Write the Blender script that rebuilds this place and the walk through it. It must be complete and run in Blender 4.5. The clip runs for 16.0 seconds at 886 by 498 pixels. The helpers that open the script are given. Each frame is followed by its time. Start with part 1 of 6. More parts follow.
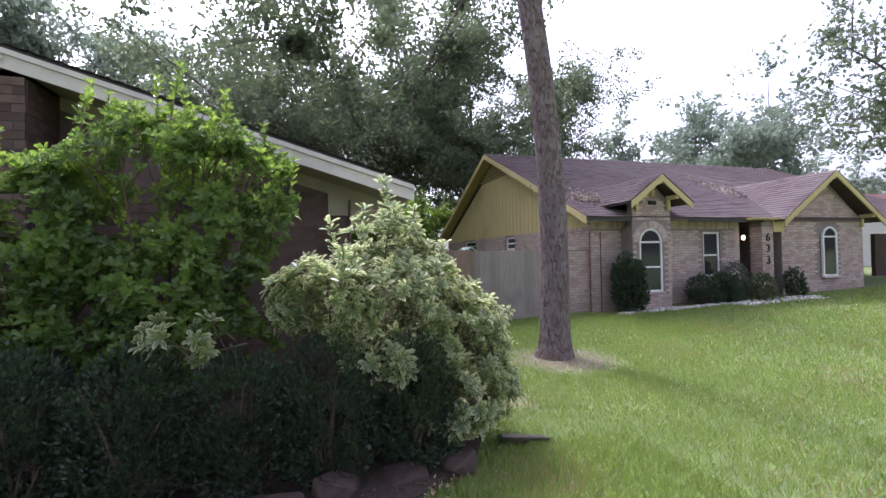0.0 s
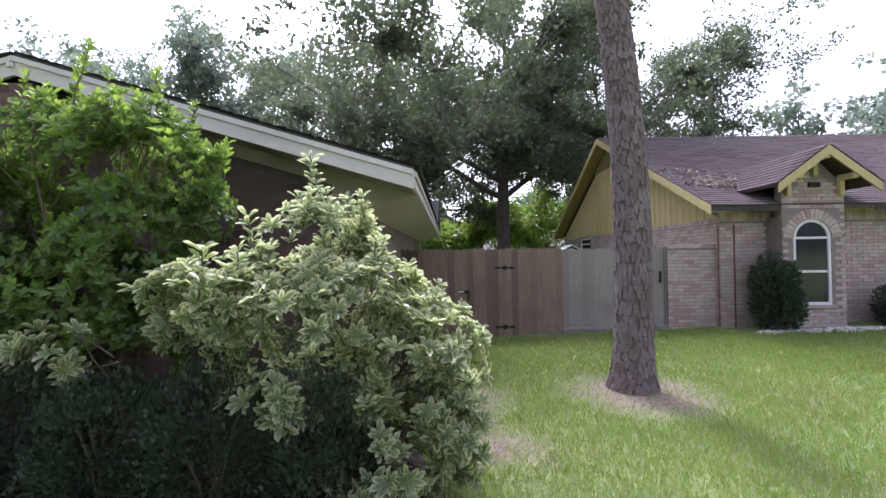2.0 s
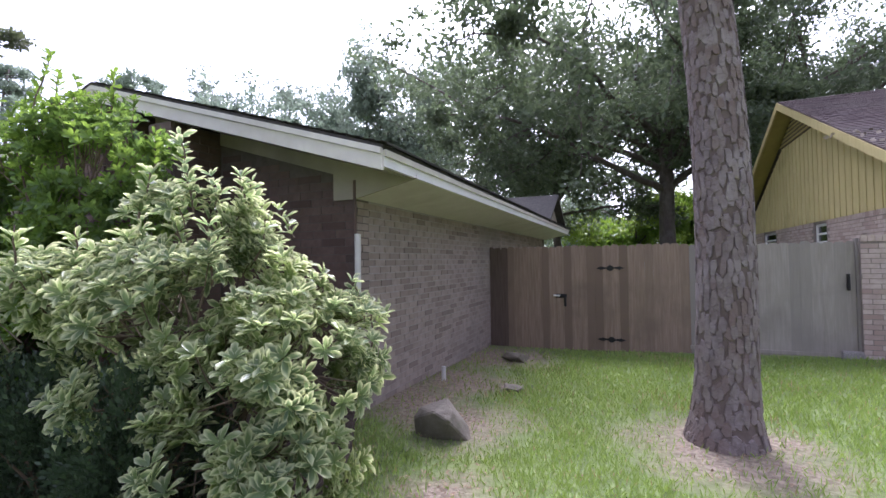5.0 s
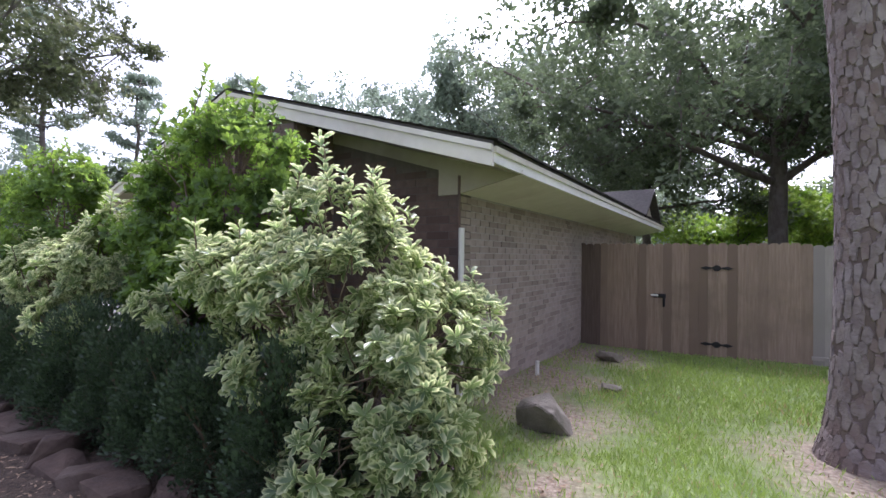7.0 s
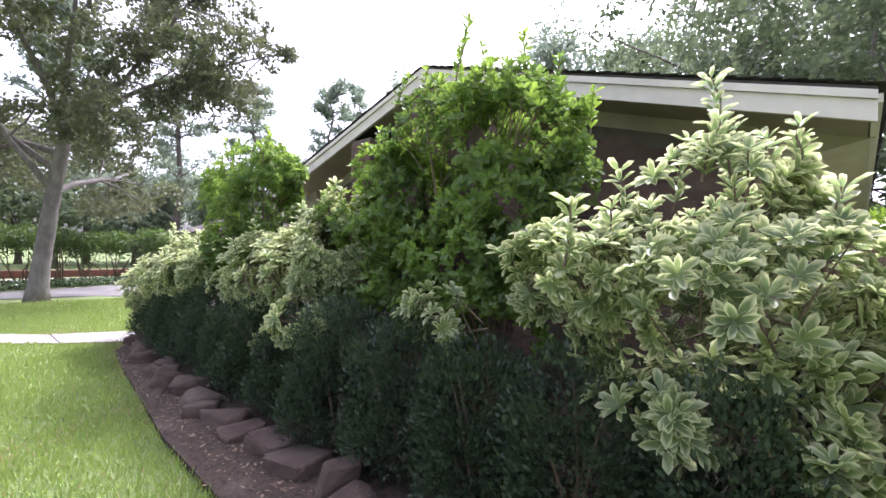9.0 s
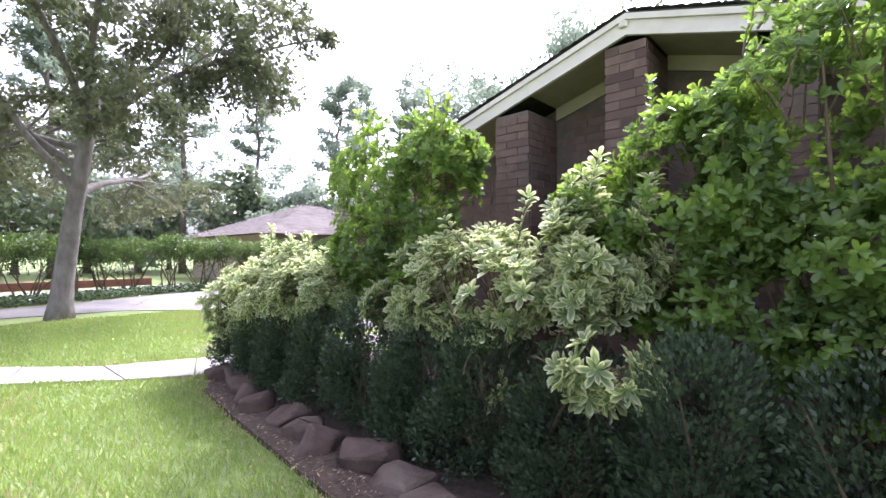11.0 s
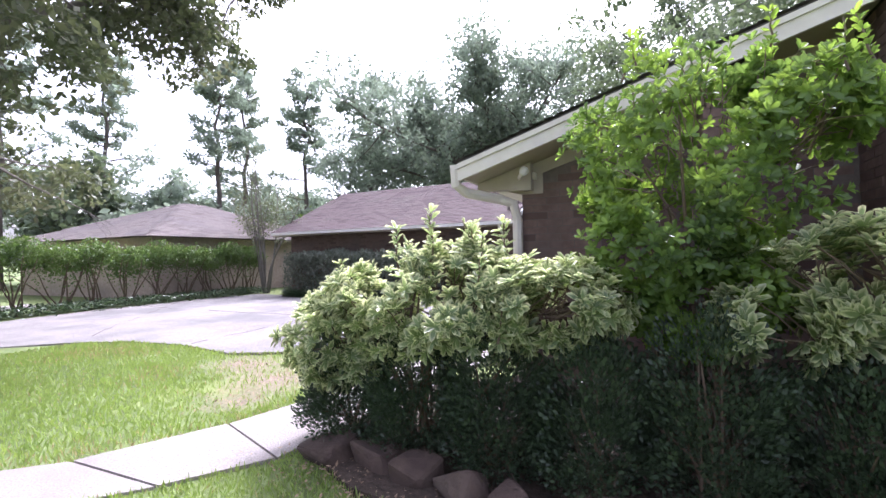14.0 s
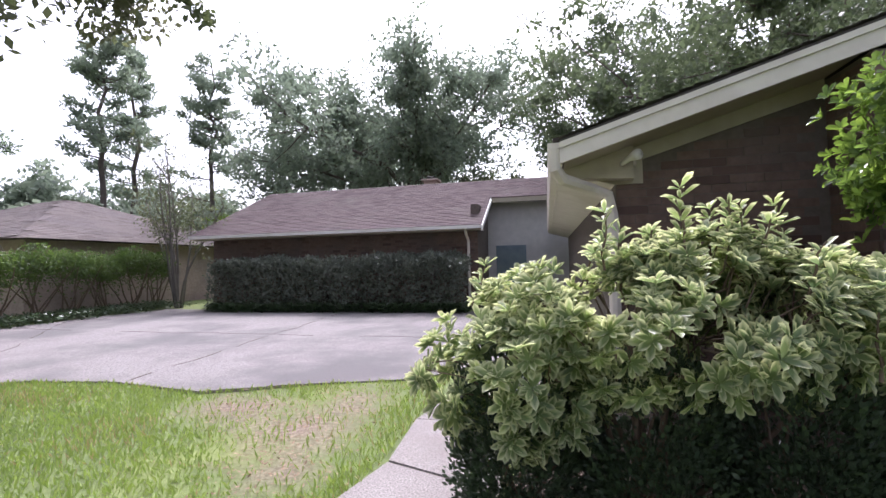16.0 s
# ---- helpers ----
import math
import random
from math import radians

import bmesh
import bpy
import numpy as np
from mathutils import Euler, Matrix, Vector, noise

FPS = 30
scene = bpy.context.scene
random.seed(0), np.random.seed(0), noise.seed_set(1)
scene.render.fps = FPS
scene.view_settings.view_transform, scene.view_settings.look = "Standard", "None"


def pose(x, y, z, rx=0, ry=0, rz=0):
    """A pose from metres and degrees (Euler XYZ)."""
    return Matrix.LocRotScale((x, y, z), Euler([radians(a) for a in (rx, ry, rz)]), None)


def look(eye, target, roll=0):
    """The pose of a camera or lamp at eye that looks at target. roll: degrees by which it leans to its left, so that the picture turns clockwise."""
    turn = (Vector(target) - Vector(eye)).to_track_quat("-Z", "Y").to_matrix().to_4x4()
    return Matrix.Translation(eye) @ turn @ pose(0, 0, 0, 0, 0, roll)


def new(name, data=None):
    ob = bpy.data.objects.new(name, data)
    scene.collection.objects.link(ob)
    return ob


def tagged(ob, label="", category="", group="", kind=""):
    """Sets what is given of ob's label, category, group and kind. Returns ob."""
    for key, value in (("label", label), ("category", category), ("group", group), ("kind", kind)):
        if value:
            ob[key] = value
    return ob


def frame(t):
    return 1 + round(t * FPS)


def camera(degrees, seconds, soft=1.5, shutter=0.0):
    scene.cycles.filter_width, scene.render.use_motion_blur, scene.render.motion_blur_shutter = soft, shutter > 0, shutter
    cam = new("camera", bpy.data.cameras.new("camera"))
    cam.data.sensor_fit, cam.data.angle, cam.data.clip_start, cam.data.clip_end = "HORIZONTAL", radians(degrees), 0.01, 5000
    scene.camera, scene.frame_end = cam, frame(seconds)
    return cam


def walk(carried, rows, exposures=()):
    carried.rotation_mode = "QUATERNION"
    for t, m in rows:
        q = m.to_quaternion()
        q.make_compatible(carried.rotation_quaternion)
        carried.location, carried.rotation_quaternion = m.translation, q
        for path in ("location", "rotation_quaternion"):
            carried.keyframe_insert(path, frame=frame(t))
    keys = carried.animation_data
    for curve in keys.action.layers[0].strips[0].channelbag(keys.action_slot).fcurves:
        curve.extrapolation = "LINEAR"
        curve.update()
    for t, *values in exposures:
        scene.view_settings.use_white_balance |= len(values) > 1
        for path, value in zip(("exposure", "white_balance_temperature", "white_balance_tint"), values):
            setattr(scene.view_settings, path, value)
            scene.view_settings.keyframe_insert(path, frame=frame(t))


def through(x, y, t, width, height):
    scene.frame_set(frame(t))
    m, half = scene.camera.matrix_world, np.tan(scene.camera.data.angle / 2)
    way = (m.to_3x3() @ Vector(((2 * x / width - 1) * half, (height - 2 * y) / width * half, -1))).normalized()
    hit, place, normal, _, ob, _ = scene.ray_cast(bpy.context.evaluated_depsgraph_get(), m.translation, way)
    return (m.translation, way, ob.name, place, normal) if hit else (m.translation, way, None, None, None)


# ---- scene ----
LENS = 89.5
cam = camera(LENS, 16.0)
# seconds, x, y, z, yaw, pitch, roll
ROWS = [
    (0.0, 0.165, 0.634, 1.683, -16.75, 1.02, 1.08),
    (0.5, 0.515, 0.953, 1.684, -11.91, 0.89, 0.97),
    (1.0, 0.901, 1.161, 1.690, -7.39, 0.76, 0.84),
    (1.5, 1.337, 1.298, 1.701, -3.46, 0.82, 0.71),
    (2.0, 1.755, 1.504, 1.693, 0.82, 0.97, 0.71),
    (2.5, 2.076, 1.776, 1.656, 5.63, 1.04, 0.71),
    (3.0, 2.364, 2.036, 1.612, 9.18, 1.10, 0.81),
    (3.5, 2.667, 2.247, 1.580, 13.65, 1.34, 0.88),
    (4.0, 3.028, 2.486, 1.548, 18.08, 1.50, 0.89),
    (6.5, 3.472, 2.720, 1.642, 29.33, 1.21, -0.25),
    (7.0, 3.176, 2.451, 1.587, 32.89, 0.78, -0.80),
    (7.5, 2.781, 2.189, 1.528, 35.96, 0.33, -1.26),
    (8.0, 2.328, 1.996, 1.508, 39.41, 0.24, -1.55),
    (8.5, 1.851, 1.985, 1.539, 42.33, 0.60, -1.50),
    (9.0, 1.341, 2.108, 1.523, 43.11, 0.37, -0.91),
    (9.5, 0.787, 2.213, 1.512, 43.63, 0.18, -0.44),
    (10.0, 0.151, 2.177, 1.548, 44.25, 0.51, -0.39),
    (12.5, -2.899, 1.006, 1.552, 33.61, 0.42, 1.39),
    (13.0, -3.449, 1.045, 1.559, 30.34, 0.67, 1.25),
    (13.5, -3.999, 1.096, 1.553, 28.13, 0.92, 1.16),
    (14.0, -4.604, 1.243, 1.511, 25.26, 0.97, 1.13),
    (14.5, -5.195, 1.393, 1.471, 22.36, 1.16, 1.22),
    (15.0, -5.732, 1.503, 1.459, 19.33, 1.47, 1.22),
    (15.5, -6.263, 1.622, 1.466, 16.53, 1.64, 1.24),
    (16.0, -6.765, 1.734, 1.478, 13.10, 1.86, 1.28),
]
EXPOSURES = [(0.0, 0.2, 5600, 29), (4.0, 0.4, 5500, 29), (7.0, 0.45, 5550, 28), (9.0, 0.8, 5750, 27), (10.0, 1.1, 5750, 27), (12.5, 1.1, 5600, 28), (14.5, 0.55, 5700, 27), (16.0, 0.12, 5850, 26)]
walk(cam, [(t, pose(x, y, z, 90 + pitch, roll, yaw)) for t, x, y, z, yaw, pitch, roll in ROWS], EXPOSURES)

# ---- light: bright hazy sky, sun high behind the house ----
SUN_TO = Vector((-0.12, 0.56, 0.82)).normalized()
world = bpy.data.worlds.new("world")
scene.world = world
world.use_nodes = True
wn, wl = world.node_tree.nodes, world.node_tree.links
wn.clear()
sky = wn.new("ShaderNodeTexSky")
sky.sky_type, sky.sun_disc = "NISHITA", False
sky.sun_elevation = math.asin(SUN_TO.z)
sky.sun_rotation = math.atan2(SUN_TO.x, SUN_TO.y)
sky.air_density, sky.dust_density, sky.ozone_density = 1.0, 6.0, 1.0
wsat = wn.new("ShaderNodeHueSaturation")
wsat.inputs["Saturation"].default_value = 0.28
wsat.inputs["Value"].default_value = 2.15
wbg = wn.new("ShaderNodeBackground")
wbg.inputs["Strength"].default_value = 0.15
wout = wn.new("ShaderNodeOutputWorld")
wl.new(sky.outputs["Color"], wsat.inputs["Color"])
wl.new(wsat.outputs["Color"], wbg.inputs["Color"])
wl.new(wbg.outputs["Background"], wout.inputs["Surface"])
sun = new("sun", bpy.data.lights.new("sun", "SUN"))
sun.data.energy, sun.data.angle, sun.data.color = 2.8, radians(8.0), (1.0, 0.97, 0.91)
sun.matrix_world = look(SUN_TO * 60, (0, 0, 0))


# ---- materials ----
def nodes_of(name):
    m = bpy.data.materials.new(name)
    m.use_nodes = True
    nt = m.node_tree
    nt.nodes.clear()
    return m, nt


def noise_node(nt, coord, scale, detail=4.0, rough=0.6):
    n = nt.nodes.new("ShaderNodeTexNoise")
    n.inputs["Scale"].default_value, n.inputs["Detail"].default_value, n.inputs["Roughness"].default_value = scale, detail, rough
    nt.links.new(coord, n.inputs["Vector"])
    return n.outputs["Fac"]


def ramp(nt, fac, lo, hi):
    r = nt.nodes.new("ShaderNodeMapRange")
    r.inputs["From Min"].default_value, r.inputs["From Max"].default_value = lo, hi
    nt.links.new(fac, r.inputs["Value"])
    return r.outputs["Result"]


def mix(nt, fac, a, b):
    n = nt.nodes.new("ShaderNodeMix")
    n.data_type = "RGBA"
    for sock, v in ((n.inputs[0], fac), (n.inputs[6], a), (n.inputs[7], b)):
        if isinstance(v, (int, float)):
            sock.default_value = v
        elif isinstance(v, tuple):
            sock.default_value = (*v, 1)
        else:
            nt.links.new(v, sock)
    return n.outputs[2]


def surface(nt, m, colour, rough=0.8, metal=0.0, height=None, bump=0.2, dist=0.01, spec=0.4):
    b = nt.nodes.new("ShaderNodeBsdfPrincipled")
    o = nt.nodes.new("ShaderNodeOutputMaterial")
    if isinstance(colour, tuple):
        b.inputs["Base Color"].default_value = (*colour, 1)
    else:
        nt.links.new(colour, b.inputs["Base Color"])
    b.inputs["Roughness"].default_value, b.inputs["Metallic"].default_value = rough, metal
    b.inputs["Specular IOR Level"].default_value = spec
    if height is not None:
        k = nt.nodes.new("ShaderNodeBump")
        k.inputs["Strength"].default_value, k.inputs["Distance"].default_value = bump, dist
        nt.links.new(height, k.inputs["Height"])
        nt.links.new(k.outputs["Normal"], b.inputs["Normal"])
    nt.links.new(b.outputs["BSDF"], o.inputs["Surface"])
    return m


def rand_of(nt):
    """A random number for every piece: by object and by loose island."""
    oi, ge = nt.nodes.new("ShaderNodeObjectInfo"), nt.nodes.new("ShaderNodeNewGeometry")
    a = nt.nodes.new("ShaderNodeMath")
    a.operation = "ADD"
    nt.links.new(oi.outputs["Random"], a.inputs[0])
    nt.links.new(ge.outputs["Random Per Island"], a.inputs[1])
    f = nt.nodes.new("ShaderNodeMath")
    f.operation = "FRACT"
    nt.links.new(a.outputs[0], f.inputs[0])
    return f.outputs[0]


def plain(name, c1, c2, scale=8.0, rough=0.8, bump=0.2, stain=None, stain_scale=0.7, stain_lo=0.5, stain_hi=0.75, pieces=0.0, c3=None,
          metal=0.0, stretch=(1, 1, 1), spec=0.4, dist=0.01):
    """A two-colour grain with stains over it; pieces: how much of c3 single pieces take."""
    m, nt = nodes_of(name)
    g = nt.nodes.new("ShaderNodeNewGeometry")
    mp = nt.nodes.new("ShaderNodeMapping")
    mp.inputs["Scale"].default_value = stretch
    nt.links.new(g.outputs["Position"], mp.inputs["Vector"])
    n1 = noise_node(nt, mp.outputs[0], scale)
    col = mix(nt, ramp(nt, n1, 0.3, 0.7), c1, c2)
    if pieces:
        r = ramp(nt, rand_of(nt), 0.0, 1.0 / pieces)
        col = mix(nt, r, c3, col) if pieces <= 1 else mix(nt, r, c3, col)
    if stain:
        col = mix(nt, ramp(nt, noise_node(nt, g.outputs["Position"], stain_scale, 5.0), stain_lo, stain_hi), col, stain)
    return surface(nt, m, col, rough, metal, noise_node(nt, mp.outputs[0], scale * 3), bump, dist, spec)


def leafy(name, c1, c2, rim=None, gloss=0.35, through=0.35, glow=None, scale=3.0):
    """Leaves: each leaf takes a shade of its own; light passes through; rim: a pale edge along the leaf."""
    m, nt = nodes_of(name)
    g = nt.nodes.new("ShaderNodeNewGeometry")
    isl = g.outputs["Random Per Island"]
    col = mix(nt, isl, c1, c2)
    col = mix(nt, ramp(nt, noise_node(nt, g.outputs["Position"], scale, 2.0), 0.35, 0.7), col, glow or c2)
    if rim:
        uv = nt.nodes.new("ShaderNodeUVMap")
        sp = nt.nodes.new("ShaderNodeSeparateXYZ")
        nt.links.new(uv.outputs[0], sp.inputs[0])
        col = mix(nt, ramp(nt, sp.outputs[0], 0.70, 0.92), col, rim)
    b = nt.nodes.new("ShaderNodeBsdfPrincipled")
    b.inputs["Roughness"].default_value = gloss
    b.inputs["Specular IOR Level"].default_value = 0.5
    t = nt.nodes.new("ShaderNodeBsdfTranslucent")
    ms = nt.nodes.new("ShaderNodeMixShader")
    ms.inputs[0].default_value = through
    o = nt.nodes.new("ShaderNodeOutputMaterial")
    tc = nt.nodes.new("ShaderNodeHueSaturation")
    tc.inputs["Hue"].default_value, tc.inputs["Saturation"].default_value, tc.inputs["Value"].default_value = 0.482, 1.15, 1.75
    nt.links.new(col, tc.inputs["Color"])
    nt.links.new(col, b.inputs["Base Color"])
    nt.links.new(tc.outputs[0], t.inputs["Color"])
    nt.links.new(b.outputs[0], ms.inputs[1])
    nt.links.new(t.outputs[0], ms.inputs[2])
    nt.links.new(ms.outputs[0], o.inputs["Surface"])
    return m


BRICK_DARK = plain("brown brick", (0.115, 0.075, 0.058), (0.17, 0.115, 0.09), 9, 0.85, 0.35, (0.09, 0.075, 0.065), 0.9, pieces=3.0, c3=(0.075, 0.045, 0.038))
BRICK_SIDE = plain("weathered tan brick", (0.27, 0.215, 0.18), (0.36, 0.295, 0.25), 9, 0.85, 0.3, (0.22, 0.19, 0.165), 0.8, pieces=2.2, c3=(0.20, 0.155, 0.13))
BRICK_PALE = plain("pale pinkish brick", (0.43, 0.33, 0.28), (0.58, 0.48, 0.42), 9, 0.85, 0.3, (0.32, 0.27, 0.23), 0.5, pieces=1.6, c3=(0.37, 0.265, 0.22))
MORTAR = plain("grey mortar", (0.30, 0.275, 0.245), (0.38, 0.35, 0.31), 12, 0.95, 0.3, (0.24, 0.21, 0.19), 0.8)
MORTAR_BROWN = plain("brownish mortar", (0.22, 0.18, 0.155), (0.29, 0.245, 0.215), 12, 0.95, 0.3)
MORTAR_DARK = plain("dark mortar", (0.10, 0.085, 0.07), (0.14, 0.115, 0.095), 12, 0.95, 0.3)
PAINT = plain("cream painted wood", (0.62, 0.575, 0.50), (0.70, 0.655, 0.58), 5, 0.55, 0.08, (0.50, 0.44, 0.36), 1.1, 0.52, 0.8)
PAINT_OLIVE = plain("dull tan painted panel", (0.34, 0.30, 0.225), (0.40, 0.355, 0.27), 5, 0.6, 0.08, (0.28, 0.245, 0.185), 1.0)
PAINT_WHITE = plain("white painted trim", (0.74, 0.73, 0.69), (0.80, 0.79, 0.76), 5, 0.5, 0.06, (0.6, 0.58, 0.52), 1.3, 0.55, 0.85)
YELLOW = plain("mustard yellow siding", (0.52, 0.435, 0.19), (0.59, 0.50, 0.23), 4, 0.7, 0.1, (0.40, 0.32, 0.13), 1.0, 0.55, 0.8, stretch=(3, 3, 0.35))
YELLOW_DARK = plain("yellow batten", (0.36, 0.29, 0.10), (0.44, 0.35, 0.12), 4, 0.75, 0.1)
SHINGLE = plain("purplish brown shingle", (0.105, 0.075, 0.075), (0.155, 0.115, 0.112), 14, 0.95, 0.5, (0.15, 0.125, 0.115), 0.6, 0.5, 0.75, pieces=2.0, c3=(0.085, 0.06, 0.06))
SHINGLE_DARK = plain("dark weathered shingle", (0.06, 0.055, 0.05), (0.10, 0.09, 0.08), 14, 0.95, 0.5, pieces=2.0, c3=(0.045, 0.04, 0.036))
SHINGLE_GREY = plain("grey brown shingle", (0.15, 0.125, 0.115), (0.21, 0.18, 0.165), 12, 0.95, 0.5, (0.14, 0.12, 0.12), 0.5, pieces=2.0, c3=(0.12, 0.10, 0.09))
WOOD_BROWN = plain("weathered brown board", (0.20, 0.14, 0.095), (0.30, 0.225, 0.16), 5, 0.85, 0.35, (0.15, 0.11, 0.075), 1.2, 0.5, 0.8, pieces=2.0, c3=(0.165, 0.118, 0.08), stretch=(6, 6, 0.4))
WOOD_GREY = plain("silver grey board", (0.27, 0.235, 0.195), (0.36, 0.32, 0.27), 5, 0.85, 0.35, (0.22, 0.195, 0.165), 1.2, 0.5, 0.8, pieces=2.0, c3=(0.235, 0.21, 0.18), stretch=(6, 6, 0.4))
WOOD_DARK = plain("dark brown board", (0.085, 0.06, 0.045), (0.13, 0.095, 0.07), 5, 0.8, 0.35, stretch=(6, 6, 0.4))
IRON = plain("black iron", (0.02, 0.02, 0.02), (0.035, 0.033, 0.03), 20, 0.5, 0.1, metal=0.6)
GLASS_DARK = plain("dark window glass", (0.02, 0.022, 0.024), (0.03, 0.032, 0.034), 2, 0.08, 0.0, spec=0.6)
CONCRETE = plain("exposed aggregate concrete", (0.14, 0.125, 0.117), (0.47, 0.43, 0.405), 70, 0.9, 0.7, (0.24, 0.21, 0.195), 0.6, 0.45, 0.7, dist=0.008)
DRIVE = plain("pebbled concrete drive", (0.12, 0.108, 0.104), (0.36, 0.33, 0.315), 42, 0.9, 0.7, (0.14, 0.13, 0.126), 0.45, 0.44, 0.62, dist=0.008)
MULCH = plain("dark leaf mulch", (0.04, 0.028, 0.021), (0.115, 0.083, 0.062), 30, 0.95, 0.9, (0.16, 0.125, 0.095), 2.2, 0.55, 0.75, dist=0.03)
ROCK = plain("reddish brown field stone", (0.055, 0.037, 0.03), (0.10, 0.07, 0.055), 7, 0.95, 0.9, (0.12, 0.095, 0.078), 2.0, 0.5, 0.75, dist=0.02)
ROCK_GREY = plain("mossy grey boulder", (0.15, 0.13, 0.10), (0.23, 0.20, 0.16), 8, 0.9, 0.6, (0.12, 0.115, 0.075), 3.0, 0.5, 0.7, dist=0.02)
GRAVEL = plain("white river pebble", (0.55, 0.52, 0.48), (0.72, 0.70, 0.66), 30, 0.85, 0.4, pieces=2.0, c3=(0.42, 0.39, 0.35))
BARK_PINE = plain("plated pine bark", (0.15, 0.12, 0.112), (0.24, 0.20, 0.19), 12, 0.9, 0.8, (0.27, 0.235, 0.225), 3.0, 0.5, 0.75, pieces=1.3, c3=(0.165, 0.12, 0.104), dist=0.02)
BARK_GROOVE = plain("dark bark furrow", (0.10, 0.075, 0.063), (0.15, 0.115, 0.10), 9, 0.95, 0.6)
BARK = plain("grey brown bark", (0.08, 0.065, 0.052), (0.14, 0.118, 0.10), 9, 0.9, 0.6, (0.17, 0.15, 0.13), 2.0, stretch=(1, 1, 0.3), dist=0.02)
BARK_PALE = plain("pale oak bark", (0.13, 0.115, 0.10), (0.22, 0.20, 0.18), 9, 0.9, 0.6, (0.10, 0.09, 0.078), 2.0, stretch=(1, 1, 0.35), dist=0.02)
TWIG = plain("brown twig", (0.10, 0.07, 0.045), (0.17, 0.125, 0.085), 12, 0.8, 0.2)
PVC = plain("pale plastic pipe", (0.6, 0.58, 0.53), (0.68, 0.66, 0.6), 6, 0.45, 0.05)
RUST = plain("red brown metal", (0.14, 0.05, 0.04), (0.20, 0.08, 0.06), 9, 0.7, 0.2)
L_PITTO = leafy("cream-edged pittosporum leaf", (0.10, 0.15, 0.075), (0.155, 0.215, 0.10), (0.46, 0.49, 0.29), 0.34, 0.5, (0.20, 0.265, 0.10), 2.0)
L_LIGUS = leafy("glossy bright leaf", (0.05, 0.088, 0.03), (0.115, 0.19, 0.055), None, 0.24, 0.48, (0.20, 0.31, 0.07), 1.8)
L_HEDGE = leafy("small dark leaf", (0.027, 0.046, 0.026), (0.056, 0.086, 0.044), None, 0.38, 0.25, (0.045, 0.074, 0.036), 4.0)
L_OAK = leafy("oak leaf", (0.065, 0.092, 0.05), (0.11, 0.145, 0.075), None, 0.4, 0.45, (0.10, 0.13, 0.075), 0.5)
L_SUNOAK = leafy("yellowing oak leaf", (0.062, 0.085, 0.042), (0.10, 0.125, 0.058), None, 0.45, 0.4, (0.12, 0.13, 0.07), 0.6)
# far leaves: the pale veil of distant haze is put into this green
L_FAR = leafy("haze-paled distant leaf", (0.15, 0.19, 0.14), (0.21, 0.25, 0.18), None, 0.6, 0.45, (0.17, 0.215, 0.16), 0.3)
L_BRIGHT = leafy("sunlit green leaf", (0.09, 0.17, 0.03), (0.15, 0.25, 0.05), None, 0.4, 0.42, (0.17, 0.25, 0.06), 0.6)
L_ROW = leafy("privet leaf", (0.05, 0.095, 0.028), (0.10, 0.165, 0.045), None, 0.4, 0.35, (0.11, 0.17, 0.05), 1.2)
L_GREY = leafy("grey green leaf", (0.085, 0.105, 0.08), (0.16, 0.18, 0.135), None, 0.3, 0.25, (0.13, 0.15, 0.11), 2.0)
L_IVY = leafy("ground ivy leaf", (0.03, 0.06, 0.025), (0.07, 0.11, 0.045), None, 0.4, 0.25, (0.05, 0.085, 0.035), 2.0)
L_GRASS = leafy("lawn grass blade", (0.155, 0.24, 0.06), (0.25, 0.33, 0.10), None, 0.5, 0.35, (0.20, 0.285, 0.075), 0.8)
L_DRY = leafy("dry grass blade", (0.28, 0.25, 0.11), (0.40, 0.34, 0.18), None, 0.6, 0.25, (0.33, 0.29, 0.14), 1.0)


